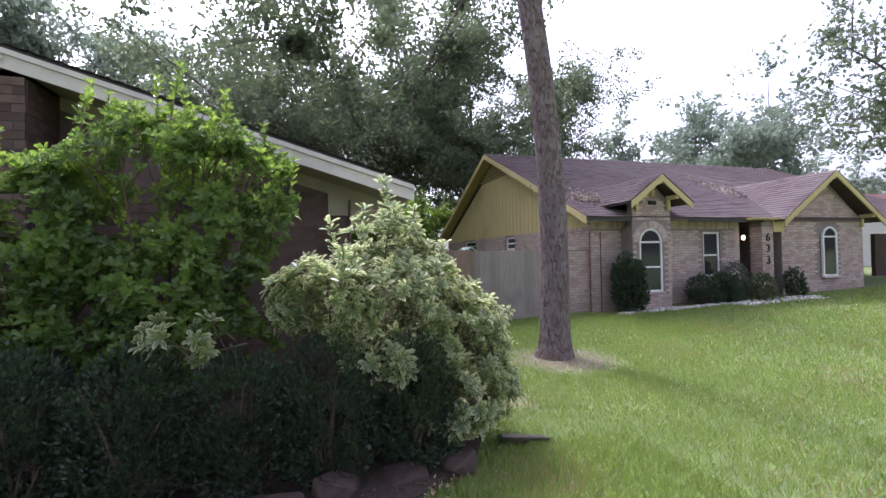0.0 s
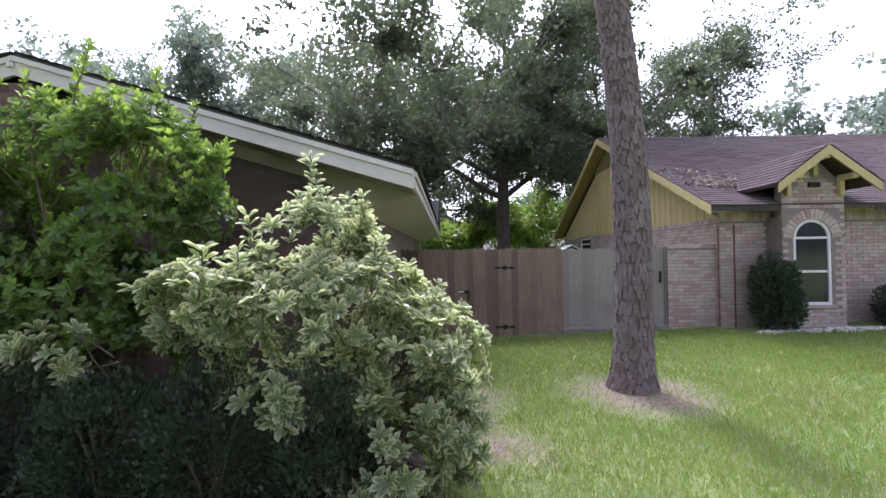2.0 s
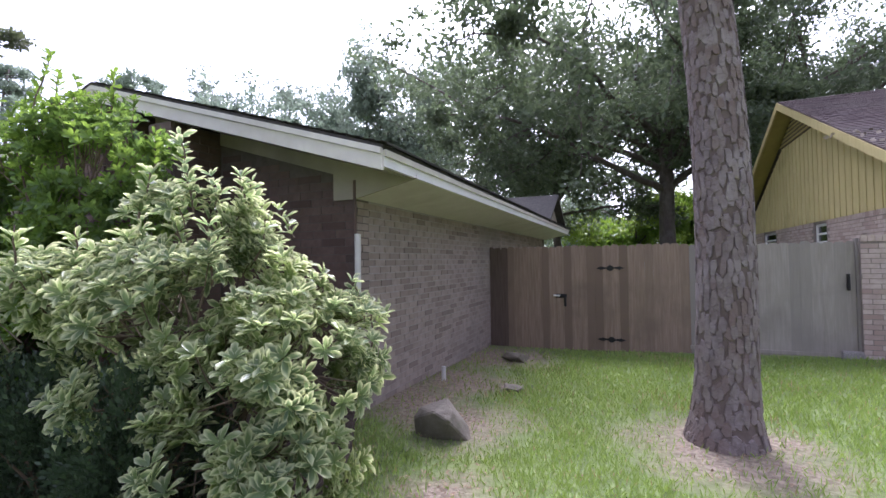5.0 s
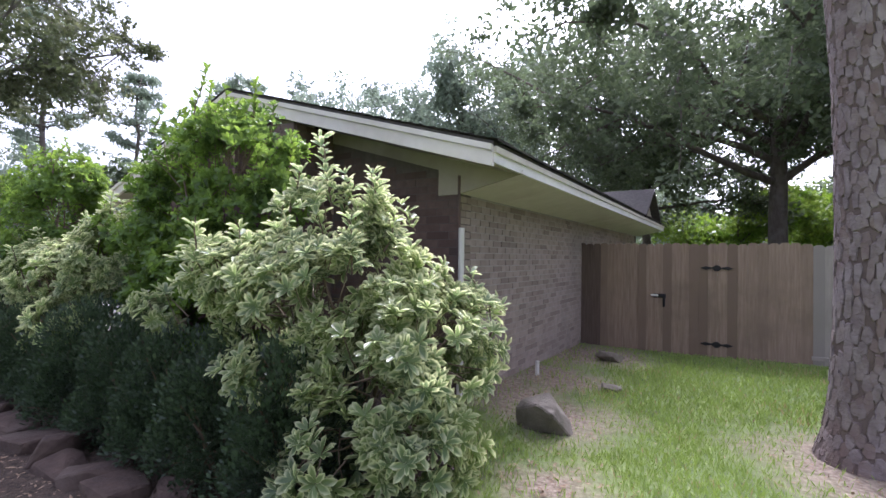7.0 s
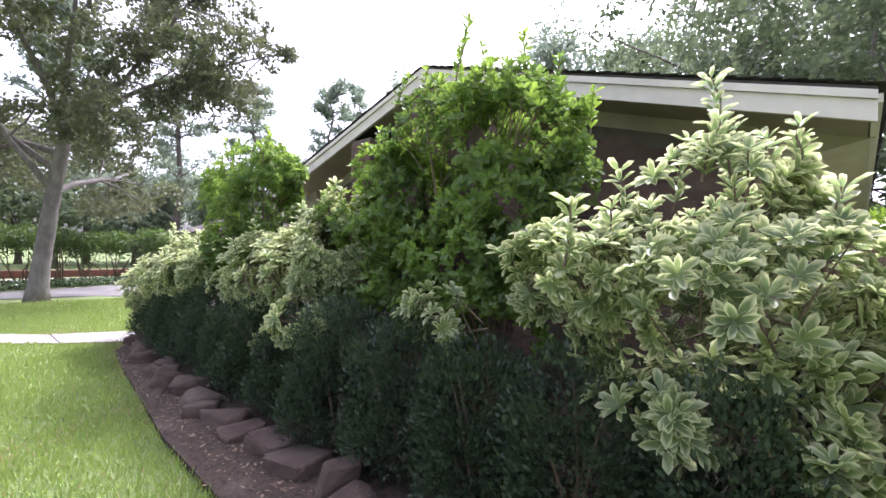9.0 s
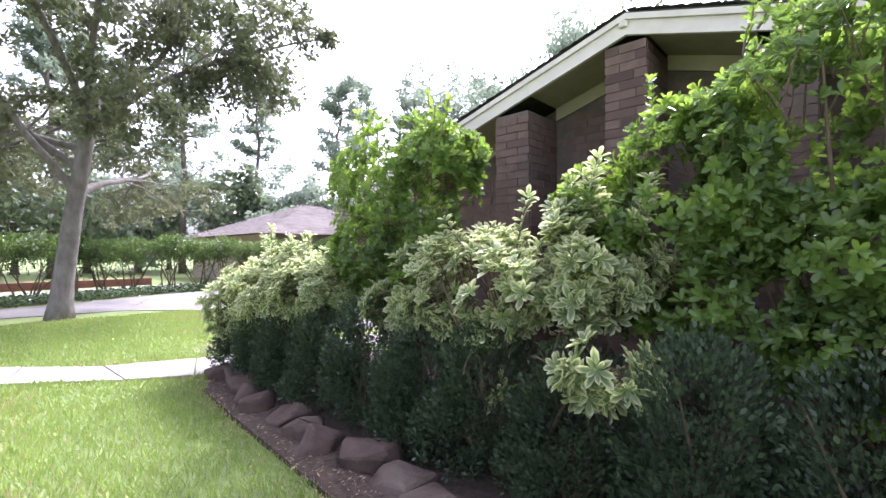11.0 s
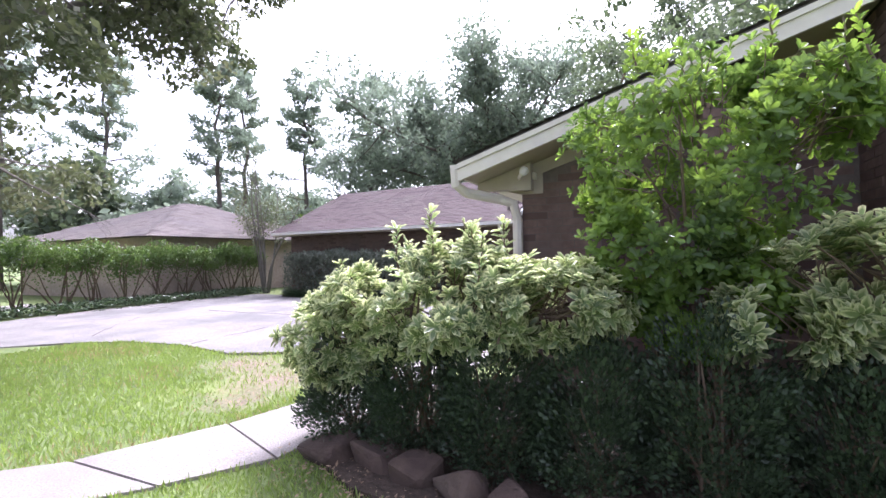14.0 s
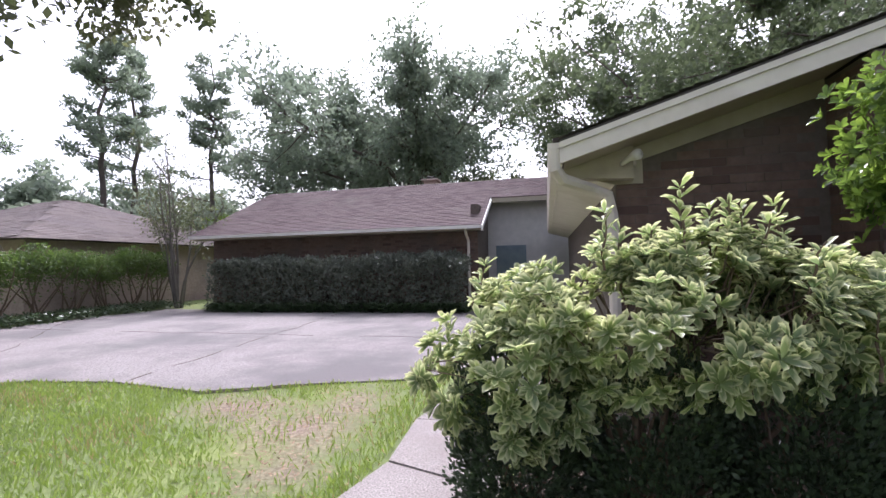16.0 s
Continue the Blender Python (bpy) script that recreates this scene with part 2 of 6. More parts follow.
# ---- mesh helpers ----
class Shape:
    """Collects vertices and faces for one mesh."""

    def __init__(self):
        self.v, self.f, self.n, self.uv = [], [], 0, None

    def add(self, verts, faces):
        verts = np.asarray(verts, float).reshape(-1, 3)
        self.v.append(verts)
        self.f.extend([tuple(int(i) + self.n for i in f) for f in faces])
        self.n += len(verts)
        return self

    def box(self, x0, y0, z0, x1, y1, z1, bevel=0.0):
        if bevel:
            b = min(bevel, 0.45 * min(x1 - x0, y1 - y0, z1 - z0))
            xs, ys, zs = (x0, x0 + b, x1 - b, x1), (y0, y0 + b, y1 - b, y1), (z0, z0 + b, z1 - b, z1)
            v, f = [], []
            pts = {}

            def p(i, j, k):
                key = (i, j, k)
                if key not in pts:
                    pts[key] = len(v)
                    v.append((xs[i], ys[j], zs[k]))
                return pts[key]
            for s, a in ((0, 1), (3, 0)):
                q = [p(s, 1, 1), p(s, 2, 1), p(s, 2, 2), p(s, 1, 2)]
                f.append(q[::-1] if s == 0 else q)
                q = [p(1, s, 1), p(1, s, 2), p(2, s, 2), p(2, s, 1)]
                f.append(q[::-1] if s == 0 else q)
                q = [p(1, 1, s), p(2, 1, s), p(2, 2, s), p(1, 2, s)]
                f.append(q[::-1] if s == 0 else q)
            for a in (0, 3):
                for c in (0, 3):
                    i, k = (1 if a == 0 else 2), (1 if c == 0 else 2)
                    f.append([p(a, k, 1), p(a, k, 2), p(i, c, 2), p(i, c, 1)])
                    f.append([p(a, 1, k), p(a, 2, k), p(i, 2, c), p(i, 1, c)])
                    f.append([p(1, a, k), p(2, a, k), p(2, i, c), p(1, i, c)])
            for a in (0, 3):
                for b2 in (0, 3):
                    for c in (0, 3):
                        i, j, k = (1 if a == 0 else 2), (1 if b2 == 0 else 2), (1 if c == 0 else 2)
                        f.append([p(a, j, k), p(i, b2, k), p(i, j, c)])
            return self.add(v, f)
        v = [(x, y, z) for x in (x0, x1) for y in (y0, y1) for z in (z0, z1)]
        return self.add(v, [(0, 1, 3, 2), (4, 6, 7, 5), (0, 4, 5, 1), (2, 3, 7, 6), (0, 2, 6, 4), (1, 5, 7, 3)])

    def prism(self, outline, axis, a, b):
        """An outline of (u, w) pushed along an axis from a to b; for x: (y, z), for y: (x, z), for z: (x, y)."""
        n = len(outline)

        def put(u, w, s):
            return {"x": (s, u, w), "y": (u, s, w), "z": (u, w, s)}[axis]
        v = [put(u, w, a) for u, w in outline] + [put(u, w, b) for u, w in outline]
        f = [tuple(range(n))[::-1], tuple(range(n, 2 * n))] + [(i, (i + 1) % n, n + (i + 1) % n, n + i) for i in range(n)]
        return self.add(v, f)

    def tube(self, path, radii, sides=7, cap=True):
        path = np.asarray(path, float)
        n = len(path)
        radii = np.broadcast_to(np.asarray(radii, float), (n,))
        d = np.gradient(path, axis=0)
        d /= np.linalg.norm(d, axis=1, keepdims=True) + 1e-9
        ref = np.array([0.31, 0.17, 0.93]) if abs(d[0, 2]) < 0.85 else np.array([0.93, 0.17, 0.31])
        u = np.cross(d, ref)
        u /= np.linalg.norm(u, axis=1, keepdims=True) + 1e-9
        w = np.cross(d, u)
        a = np.linspace(0, 2 * math.pi, sides, endpoint=False)
        ring = u[:, None] * np.cos(a)[None, :, None] + w[:, None] * np.sin(a)[None, :, None]
        v = (path[:, None] + ring * radii[:, None, None]).reshape(-1, 3)
        f = [(i * sides + j, i * sides + (j + 1) % sides, (i + 1) * sides + (j + 1) % sides, (i + 1) * sides + j) for i in range(n - 1) for j in range(sides)]
        if cap:
            f += [tuple(range(sides))[::-1], tuple(range((n - 1) * sides, n * sides))]
        return self.add(v, f)

    def lathe(self, cx, cy, profile, sides=16):
        """A profile of (radius, z) turned about the upright line through cx, cy."""
        v, f = [], []
        for r, z in profile:
            for j in range(sides):
                a = 2 * math.pi * j / sides
                v.append((cx + r * math.cos(a), cy + r * math.sin(a), z))
        for i in range(len(profile) - 1):
            for j in range(sides):
                f.append((i * sides + j, i * sides + (j + 1) % sides, (i + 1) * sides + (j + 1) % sides, (i + 1) * sides + j))
        f += [tuple(range(sides))[::-1], tuple(range((len(profile) - 1) * sides, len(profile) * sides))]
        return self.add(v, f)

    def mesh(self, name, smooth=False):
        me = bpy.data.meshes.new(name)
        v = np.concatenate(self.v) if self.v else np.zeros((0, 3))
        me.from_pydata(v.tolist(), [], self.f)
        if smooth:
            me.polygons.foreach_set("use_smooth", [True] * len(me.polygons))
        if not self.uv:
            bm = bmesh.new()
            bm.from_mesh(me)
            if len(bm.faces) < 20000:
                bmesh.ops.recalc_face_normals(bm, faces=bm.faces)
                bm.to_mesh(me)
            bm.free()
        me.update()
        return me


def thing(name, label, category, at=(0, 0, 0), group="", kind=""):
    """An empty at a thing's base that carries its parts."""
    ob = new(name)
    ob.location = at
    ob.empty_display_size = 0.1
    tagged(ob, label, category, group, kind)
    bpy.context.view_layer.update()
    return ob


def part(name, shape, material, parent=None, label="", smooth=False, kind=""):
    me = shape if isinstance(shape, bpy.types.Mesh) else shape.mesh(name, smooth)
    me.materials.append(material)
    ob = new(name, me)
    if parent is not None:
        ob.parent = parent
        loc = parent.location if parent.parent is None else Vector((0, 0, 0))
        ob.matrix_parent_inverse = Matrix.Translation(-loc)
    tagged(ob, label, kind=kind)
    return ob


def whole(name, shape, material, label, category="", group="", kind="", smooth=False):
    ob = part(name, shape, material, None, label, smooth)
    return tagged(ob, label, category, group, kind)


def leaf_mesh(name, at, axis, face, length, width, shaped=False, fold=0.25):
    """Many leaves as one mesh: at, the stalk; axis, along the leaf; face, its upper side."""
    n = len(at)
    axis = axis / (np.linalg.norm(axis, axis=1, keepdims=True) + 1e-9)
    side = np.cross(axis, face)
    side /= np.linalg.norm(side, axis=1, keepdims=True) + 1e-9
    up = np.cross(side, axis)
    L, W = length[:, None], width[:, None]
    if shaped:
        lift = up * W * fold
        v = np.stack([at, at + axis * L * 0.45 + side * W * 0.42 + lift * 0.8, at + axis * L * 0.8 + side * W * 0.46 + lift * 0.7, at + axis * L - up * L * 0.06,
                      at + axis * L * 0.8 - side * W * 0.46 + lift * 0.7, at + axis * L * 0.45 - side * W * 0.42 + lift * 0.8], 1).reshape(-1, 3)
        k, quads = 6, np.array([[0, 1, 2, 3], [0, 3, 4, 5]])
        uvx = np.array([0.2, 1.0, 1.0, 0.9, 1.0, 1.0])
    else:
        v = np.stack([at, at + axis * L * 0.5 + side * W * 0.5, at + axis * L, at + axis * L * 0.5 - side * W * 0.5], 1).reshape(-1, 3)
        k, quads = 4, np.array([[0, 1, 2, 3]])
        uvx = np.array([0.2, 0.9, 0.8, 0.9])
    faces = (np.arange(n)[:, None, None] * k + quads[None]).reshape(-1, 4)
    me = bpy.data.meshes.new(name)
    me.vertices.add(len(v))
    me.vertices.foreach_set("co", v.astype(np.float32).ravel())
    me.loops.add(faces.size)
    me.loops.foreach_set("vertex_index", faces.astype(np.int32).ravel())
    me.polygons.add(len(faces))
    me.polygons.foreach_set("loop_start", np.arange(0, faces.size, 4, dtype=np.int32))
    me.update(calc_edges=True)
    if shaped:
        layer = me.uv_layers.new(name="leaf")
        u = uvx[faces % k]
        layer.data.foreach_set("uv", np.stack([u, np.zeros_like(u)], -1).astype(np.float32).ravel())
    me.validate()
    return me


def unit(n, rng):
    d = rng.normal(size=(n, 3))
    return d / np.linalg.norm(d, axis=1, keepdims=True)


def ground_z(x, y):
    """The height of the lawn: it climbs gently towards the neighbour's porch and dips at the gate."""
    a = np.clip((np.asarray(x, float) - 4.5) / 12.0, 0, 1.4) * np.clip((np.asarray(y, float) - 3.0) / 7.0, 0, 1)
    d = np.exp(-((np.asarray(x, float) - 1.0) ** 2 + (np.asarray(y, float) - 11.5) ** 2) / 9.0)
    return 0.42 * a - 0.10 * d


# ---- ground ----
def axis_lines(lo, hi, fine, far, step):
    out = list(np.arange(lo, hi + 1e-6, step))
    s, p = step * 1.5, hi
    while p < far:
        p += s
        out.append(p)
        s *= 1.35
    s, p = step * 1.5, lo
    while p > -far:
        p -= s
        out.insert(0, p)
        s *= 1.35
    return np.array(out)


gx, gy = axis_lines(-24, 26, 0, 700, 0.4), axis_lines(-8, 24, 0, 700, 0.4)
X, Y = np.meshgrid(gx, gy, indexing="ij")
Z = ground_z(X, Y) + 0.012 * np.sin(X * 1.7 + 0.6 * Y) * np.cos(Y * 1.3 - 0.4 * X)
gm = Shape()
ny = len(gy)
gm.add(np.stack([X, Y, Z], -1).reshape(-1, 3), [(i * ny + j, (i + 1) * ny + j, (i + 1) * ny + j + 1, i * ny + j + 1) for i in range(len(gx) - 1) for j in range(ny - 1)])


def ground_material():
    m, nt = nodes_of("lawn soil and turf")
    g = nt.nodes.new("ShaderNodeNewGeometry")
    pos = g.outputs["Position"]
    col = mix(nt, ramp(nt, noise_node(nt, pos, 14.0), 0.3, 0.7), (0.115, 0.155, 0.05), (0.18, 0.225, 0.08))
    col = mix(nt, ramp(nt, noise_node(nt, pos, 0.9, 5.0), 0.5, 0.75), col, (0.20, 0.24, 0.07))
    warp = noise_node(nt, pos, 1.6, 4.0)

    def spot(cx, cy, r0, r1, c, col):
        d = nt.nodes.new("ShaderNodeVectorMath")
        d.operation = "DISTANCE"
        nt.links.new(pos, d.inputs[0])
        d.inputs[1].default_value = (cx, cy, 0)
        a = nt.nodes.new("ShaderNodeMath")
        a.operation = "MULTIPLY_ADD"
        nt.links.new(warp, a.inputs[0])
        a.inputs[1].default_value = 1.4
        nt.links.new(d.outputs["Value"], a.inputs[2])
        return mix(nt, ramp(nt, a.outputs[0], r1 + 0.7, r0 + 0.7), col, c)
    dirt = mix(nt, ramp(nt, noise_node(nt, pos, 22.0), 0.35, 0.65), (0.15, 0.115, 0.08), (0.33, 0.27, 0.20))
    for cx, cy, r0, r1 in DIRT:
        col = spot(cx, cy, r0, r1, dirt, col)
    for k in [n for n in nt.nodes if n.type == "MIX"]:
        k.clamp_factor = True
    return surface(nt, m, col, 0.95, 0, noise_node(nt, pos, 30.0), 0.6, 0.03)


# bare soil: round the pine, beside the house wall, behind the boulder, by the walk
DIRT = [(4.05, 7.0, 0.35, 1.0), (1.2, 10.2, 0.5, 1.2), (1.2, 8.4, 0.3, 0.9), (1.8, 6.8, 0.2, 0.8), (2.15, 5.5, 0.0, 0.5), (-10.1, 5.9, 0.0, 0.7), (-9.0, 5.5, 0.05, 0.8), (-8.75, 4.7, 0.0, 0.5), (-8.9, 6.4, 0.0, 0.6), (1.0, 7.3, 0.3, 0.8)]
whole("ground", gm, ground_material(), "green lawn with bare sandy patches", "lawn", kind="structure", smooth=True)


def ribbon(left, right, z0, z1, cuts=1):
    """A slab between two edge lines of (x, y)."""
    s = Shape()
    for i in range(len(left) - 1):
        (a, b), (c, d) = (left[i], left[i + 1]), (right[i], right[i + 1])
        s.prism([a, b, d, c], "z", z0, z1)
    return s


def poly_slab(pts, z0, z1):
    return Shape().prism(pts, "z", z0, z1)


# driveway: one pebbled sheet with scored joints
drive_out = [(-7.2, 8.9), (-8.4, 7.2), (-9.8, 6.75), (-10.85, 6.28), (-12.3, 6.5), (-13.6, 6.35), (-14.6, 5.85), (-15.6, 4.9), (-16.0, 3.0), (-16.1, 0.0), (-15.9, -6.0), (-15.6, -24.0),
             (-19.2, -24.0), (-18.6, -6.0), (-18.2, 0.0), (-18.3, 2.2), (-19.2, 4.6), (-20.3, 7.4), (-20.7, 9.3), (-20.8, 13.0), (-20.4, 15.5), (-10.7, 15.0), (-7.2, 15.0)]
whole("driveway", poly_slab(drive_out, -0.3, 0.03), DRIVE, "pebbled concrete driveway with cracks and shade", "driveway", kind="structure")
for k, (a, b) in enumerate((((-14.2, 5.5), (-20.5, 12.0)), ((-12.2, 6.6), (-13.0, 15.2)), ((-9.0, 10.2), (-20.4, 10.6)), ((-16.0, 5.0), (-19.0, 6.4)))):
    d = (Vector(b) - Vector(a)).normalized()
    n = Vector((-d.y, d.x)) * 0.012
    j = Shape()
    rng = np.random.default_rng(k)
    steps = 22
    for i in range(steps):
        if rng.random() < 0.25:
            continue
        p, q = (Vector(a).lerp(Vector(b), (i + e) / steps) + n * 14 * noise.noise(Vector((i + e, k * 7.0, 0)) * 0.45) for e in (0, 1))
        w = n * (0.25 + 0.7 * rng.random())
        j.prism([tuple(p + w), tuple(q + w * 0.8), tuple(q - w * 0.8), tuple(p - w)], "z", 0.0, 0.034)
    whole("crack", j, MULCH, "dark crack in the driveway filled with soil", "crack", "cracks in the driveway", kind="structure")

# front walk: exposed aggregate slabs
walk_l = [(-13.0, -3.0), (-11.2, 0.3), (-9.4, 2.35), (-8.6, 3.1), (-8.15, 4.1), (-7.95, 4.9), (-8.0, 5.8), (-7.7, 7.2), (-7.0, 8.0)]
walk_r = [(-12.3, -3.6), (-10.4, -0.3), (-8.5, 2.12), (-7.62, 3.12), (-7.2, 3.75), (-7.1, 4.6), (-7.1, 5.8), (-7.0, 6.7), (-6.5, 7.3)]
front_walk = thing("pavement", "pale exposed aggregate garden walk", "walkway", kind="structure")
for i in range(len(walk_l) - 1):
    a, b, c, d = (Vector(p) for p in (walk_l[i], walk_l[i + 1], walk_r[i + 1], walk_r[i]))
    g = (b - a).normalized() * 0.012
    part("slab", Shape().prism([tuple(a + g), tuple(b - g), tuple(c - g), tuple(d + g)], "z", -0.2, 0.028 + 0.004 * (i % 2)), CONCRETE, front_walk)

# planting bed
bed = [(-7.02, 4.6), (-7.05, 3.95), (-6.4, 3.58), (-5.3, 3.45), (-4.0, 3.32), (-2.6, 3.18), (-1.2, 3.15), (-0.2, 3.3), (0.7, 3.55), (1.4, 4.0), (1.7, 4.55), (1.5, 5.3), (1.0, 6.1), (0.7, 6.6), (-6.1, 6.6), (-6.95, 5.8)]
whole("planting_bed", poly_slab(bed, -0.2, 0.05), MULCH, "dark mulched planting bed along the gable wall", "flower bed", kind="structure")


# ---- brickwork, roofs and openings ----
def brick_parts(wall, to_world, u0, u1, z0, z1, material, course=0.087, length=0.30, joint=0.011, proud=0.008, deep=0.03, top=None, holes=(), window=None, limit=300, seed=0):
    """Bricks on a wall face. to_world(u, w, z): along the wall, out of it, up. window: the stretch (ua, ub, za, zb) whose bricks are single pieces."""
    rng = np.random.default_rng(seed)
    shared, rest, made, row = {}, Shape(), 0, 0
    z = z0
    while z + course * 0.6 < z1:
        off = (row % 2) * 0.5 * length + rng.normal() * 0.01
        u = u0 - off
        while u < u1:
            a, b = max(u, u0) + joint / 2, min(u + length, u1) - joint / 2
            u += length
            if b - a < 0.04:
                continue
            c, d = z + joint / 2, min(z + course - joint / 2, z1)
            if top and d > min(top(a), top(b)):
                continue
            if any(a < h[1] and b > h[0] and c < h[3] and d > h[2] for h in holes):
                continue
            p = proud + rng.normal() * 0.0015
            if window and made < limit and window[0] < a and b < window[1] and window[2] < c and d < window[3]:
                key = (round(b - a, 2), round(d - c, 3))
                if key not in shared:
                    s = Shape()
                    corner = np.array(to_world(0, 0, 0))
                    axes = [np.array(to_world(*e)) - corner for e in ((1, 0, 0), (0, 1, 0), (0, 0, 1))]
                    w, h = key
                    v = [axes[0] * x + axes[1] * y + axes[2] * q for x in (0, w) for y in (-deep, 0) for q in (0, h)]
                    s.add(v, [(0, 1, 3, 2), (4, 6, 7, 5), (2, 3, 7, 6), (0, 2, 6, 4), (1, 5, 7, 3)])
                    me = s.mesh("brick")
                    me.materials.append(material)
                    shared[key] = me
                ob = new("brick", shared[key])
                ob.parent = wall
                ob.location = to_world(a, p, c)
                made += 1
            else:
                v = [to_world(x, y, q) for x in (a, b) for y in (p - deep, p) for q in (c, d)]
                rest.add(v, [(0, 1, 3, 2), (4, 6, 7, 5), (2, 3, 7, 6), (0, 2, 6, 4), (1, 5, 7, 3)])
        z += course
        row += 1
    if rest.n:
        part("brickwork", rest, material, wall, kind="stuff")


def shingle_slope(parent, corner, along, up, length, run, material, row=0.14, tab=0.30, seed=0, clip=None, name="shingles"):
    """A roof slope of lapped shingle tabs: corner at the eave, unit vectors along the eave and up the slope."""
    rng = np.random.default_rng(seed)
    corner, along, up = np.array(corner, float), np.array(along, float), np.array(up, float)
    normal = np.cross(along, up)
    if normal[2] < 0:
        normal = -normal
    s, r, k = Shape(), 0.0, 0
    v, f = [], []
    while r < run - 0.02:
        r1 = min(r + row, run)
        u = -(k % 2) * tab * 0.5 - rng.random() * 0.05
        while u < length:
            a, b = max(u, 0) + 0.004, min(u + tab, length) - 0.004
            u += tab
            if b <= a or (clip and not clip((a + b) / 2, r)):
                continue
            lo = 0.016 + rng.random() * 0.006
            low = r - 0.02 - rng.random() * 0.012
            base = len(v)
            for uu, rr, h in ((a, low, lo), (b, low, lo), (b, r1, 0.004), (a, r1, 0.004), (a, low, 0.0), (b, low, 0.0)):
                v.append(corner + along * uu + up * rr + normal * h)
            f += [(base, base + 1, base + 2, base + 3), (base + 4, base + 5, base + 1, base)]
        r += row
        k += 1
    s.add(v, f)
    s.uv = True
    return part(name, s, material, parent, kind="stuff")


def framed_window(parent, name, x0, x1, z0, z1, y, depth=0.12, bars=(0.5,), arch=False, frame_mat=None, glass=None, face=1, into="y"):
    """A sash window in a wall that faces -y (or -x): frame, rails, panes and sill as parts."""
    fm, gl = frame_mat or PAINT_WHITE, glass or GLASS_DARK
    w = 0.06
    win = Shape()
    spring = z1 - (x1 - x0) / 2 if arch else z1

    def bx(a, b, c, d, e, h, bevel=0.006):
        if into == "y":
            return (a, c, e, b, d, h, bevel)
        return (c, a, e, d, b, h, bevel)
    win.box(*bx(x0, x0 + w, y, y + 0.07, z0, spring))
    win.box(*bx(x1 - w, x1, y, y + 0.07, z0, spring))
    win.box(*bx(x0 + w, x1 - w, y, y + 0.07, z0, z0 + w))
    if not arch:
        win.box(*bx(x0 + w, x1 - w, y, y + 0.07, z1 - w, z1))
    else:
        cx, r = (x0 + x1) / 2, (x1 - x0) / 2
        n = 14
        for i in range(n):
            a, b = math.pi * i / n, math.pi * (i + 1) / n
            o = [(cx + q * math.cos(t), spring + q * math.sin(t)) for q, t in ((r, a), (r, b), (r - w, b), (r - w, a))]
            win.prism(o, "y", y, y + 0.07)
    ob = part(name, win, fm, parent, "white painted frame")
    marks = [z0 + w] + [z0 + (spring - z0) * b for b in bars] + ([spring, z1 - w] if arch else [z1 - w])
    for b in marks[1:-1]:
        part("rail", Shape().box(*bx(x0 + w, x1 - w, y + 0.004, y + 0.06, b - 0.025, b + 0.025)), fm, ob)
    for a, b in zip(marks, marks[1:]):
        s = Shape()
        if arch and a >= spring - 1e-6:
            cx, r = (x0 + x1) / 2, (x1 - x0) / 2 - w
            o = [(cx + r * math.cos(math.pi * i / 14), spring + r * math.sin(math.pi * i / 14)) for i in range(15)]
            s.prism(o, "y", y + 0.035, y + 0.045)
        else:
            s.box(*bx(x0 + w, x1 - w, y + 0.035, y + 0.045, a, b, 0.0))
        part("pane", s, gl, ob)
    part("sill", Shape().box(*bx(x0 - 0.05, x1 + 0.05, y - 0.06, y + 0.05, z0 - 0.06, z0)), BRICK_PALE if fm is PAINT_WHITE else fm, ob)
    return ob


# ---- the house whose gable end faces the lawn ----
WX0, WX1, WY, WYB = -6.05, 0.68, 6.63, 17.0
RIDGE_X, RIDGE_Z, EAVE_Z, EX, GX, RAKE_Y = -2.65, 3.82, 2.60, 1.41, -6.62, 5.97
SL_R, SL_L = (RIDGE_Z - EAVE_Z) / (EX - RIDGE_X), (RIDGE_Z - EAVE_Z) / (RIDGE_X - GX)


def roof_z(x):
    return RIDGE_Z - (SL_R * (x - RIDGE_X) if x > RIDGE_X else SL_L * (RIDGE_X - x))


house = thing("brick_house", "low brown brick house with cream rake boards", "house", (-2.8, 12, 0))
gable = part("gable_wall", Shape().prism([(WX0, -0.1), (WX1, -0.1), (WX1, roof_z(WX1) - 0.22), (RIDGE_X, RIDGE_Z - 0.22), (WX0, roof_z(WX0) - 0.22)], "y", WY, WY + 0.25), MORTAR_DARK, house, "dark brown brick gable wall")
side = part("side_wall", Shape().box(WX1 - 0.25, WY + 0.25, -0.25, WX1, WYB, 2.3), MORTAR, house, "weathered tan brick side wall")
part("back_wall", Shape().prism([(WX0, -0.1), (WX1, -0.1), (WX1, 2.3), (RIDGE_X, RIDGE_Z - 0.22), (WX0, 2.3)], "y", WYB, WYB + 0.25), MORTAR_DARK, house)
part("entry_wall", Shape().box(WX0, WY + 0.25, -0.1, WX0 + 0.25, WYB, 2.4), MORTAR_DARK, house)
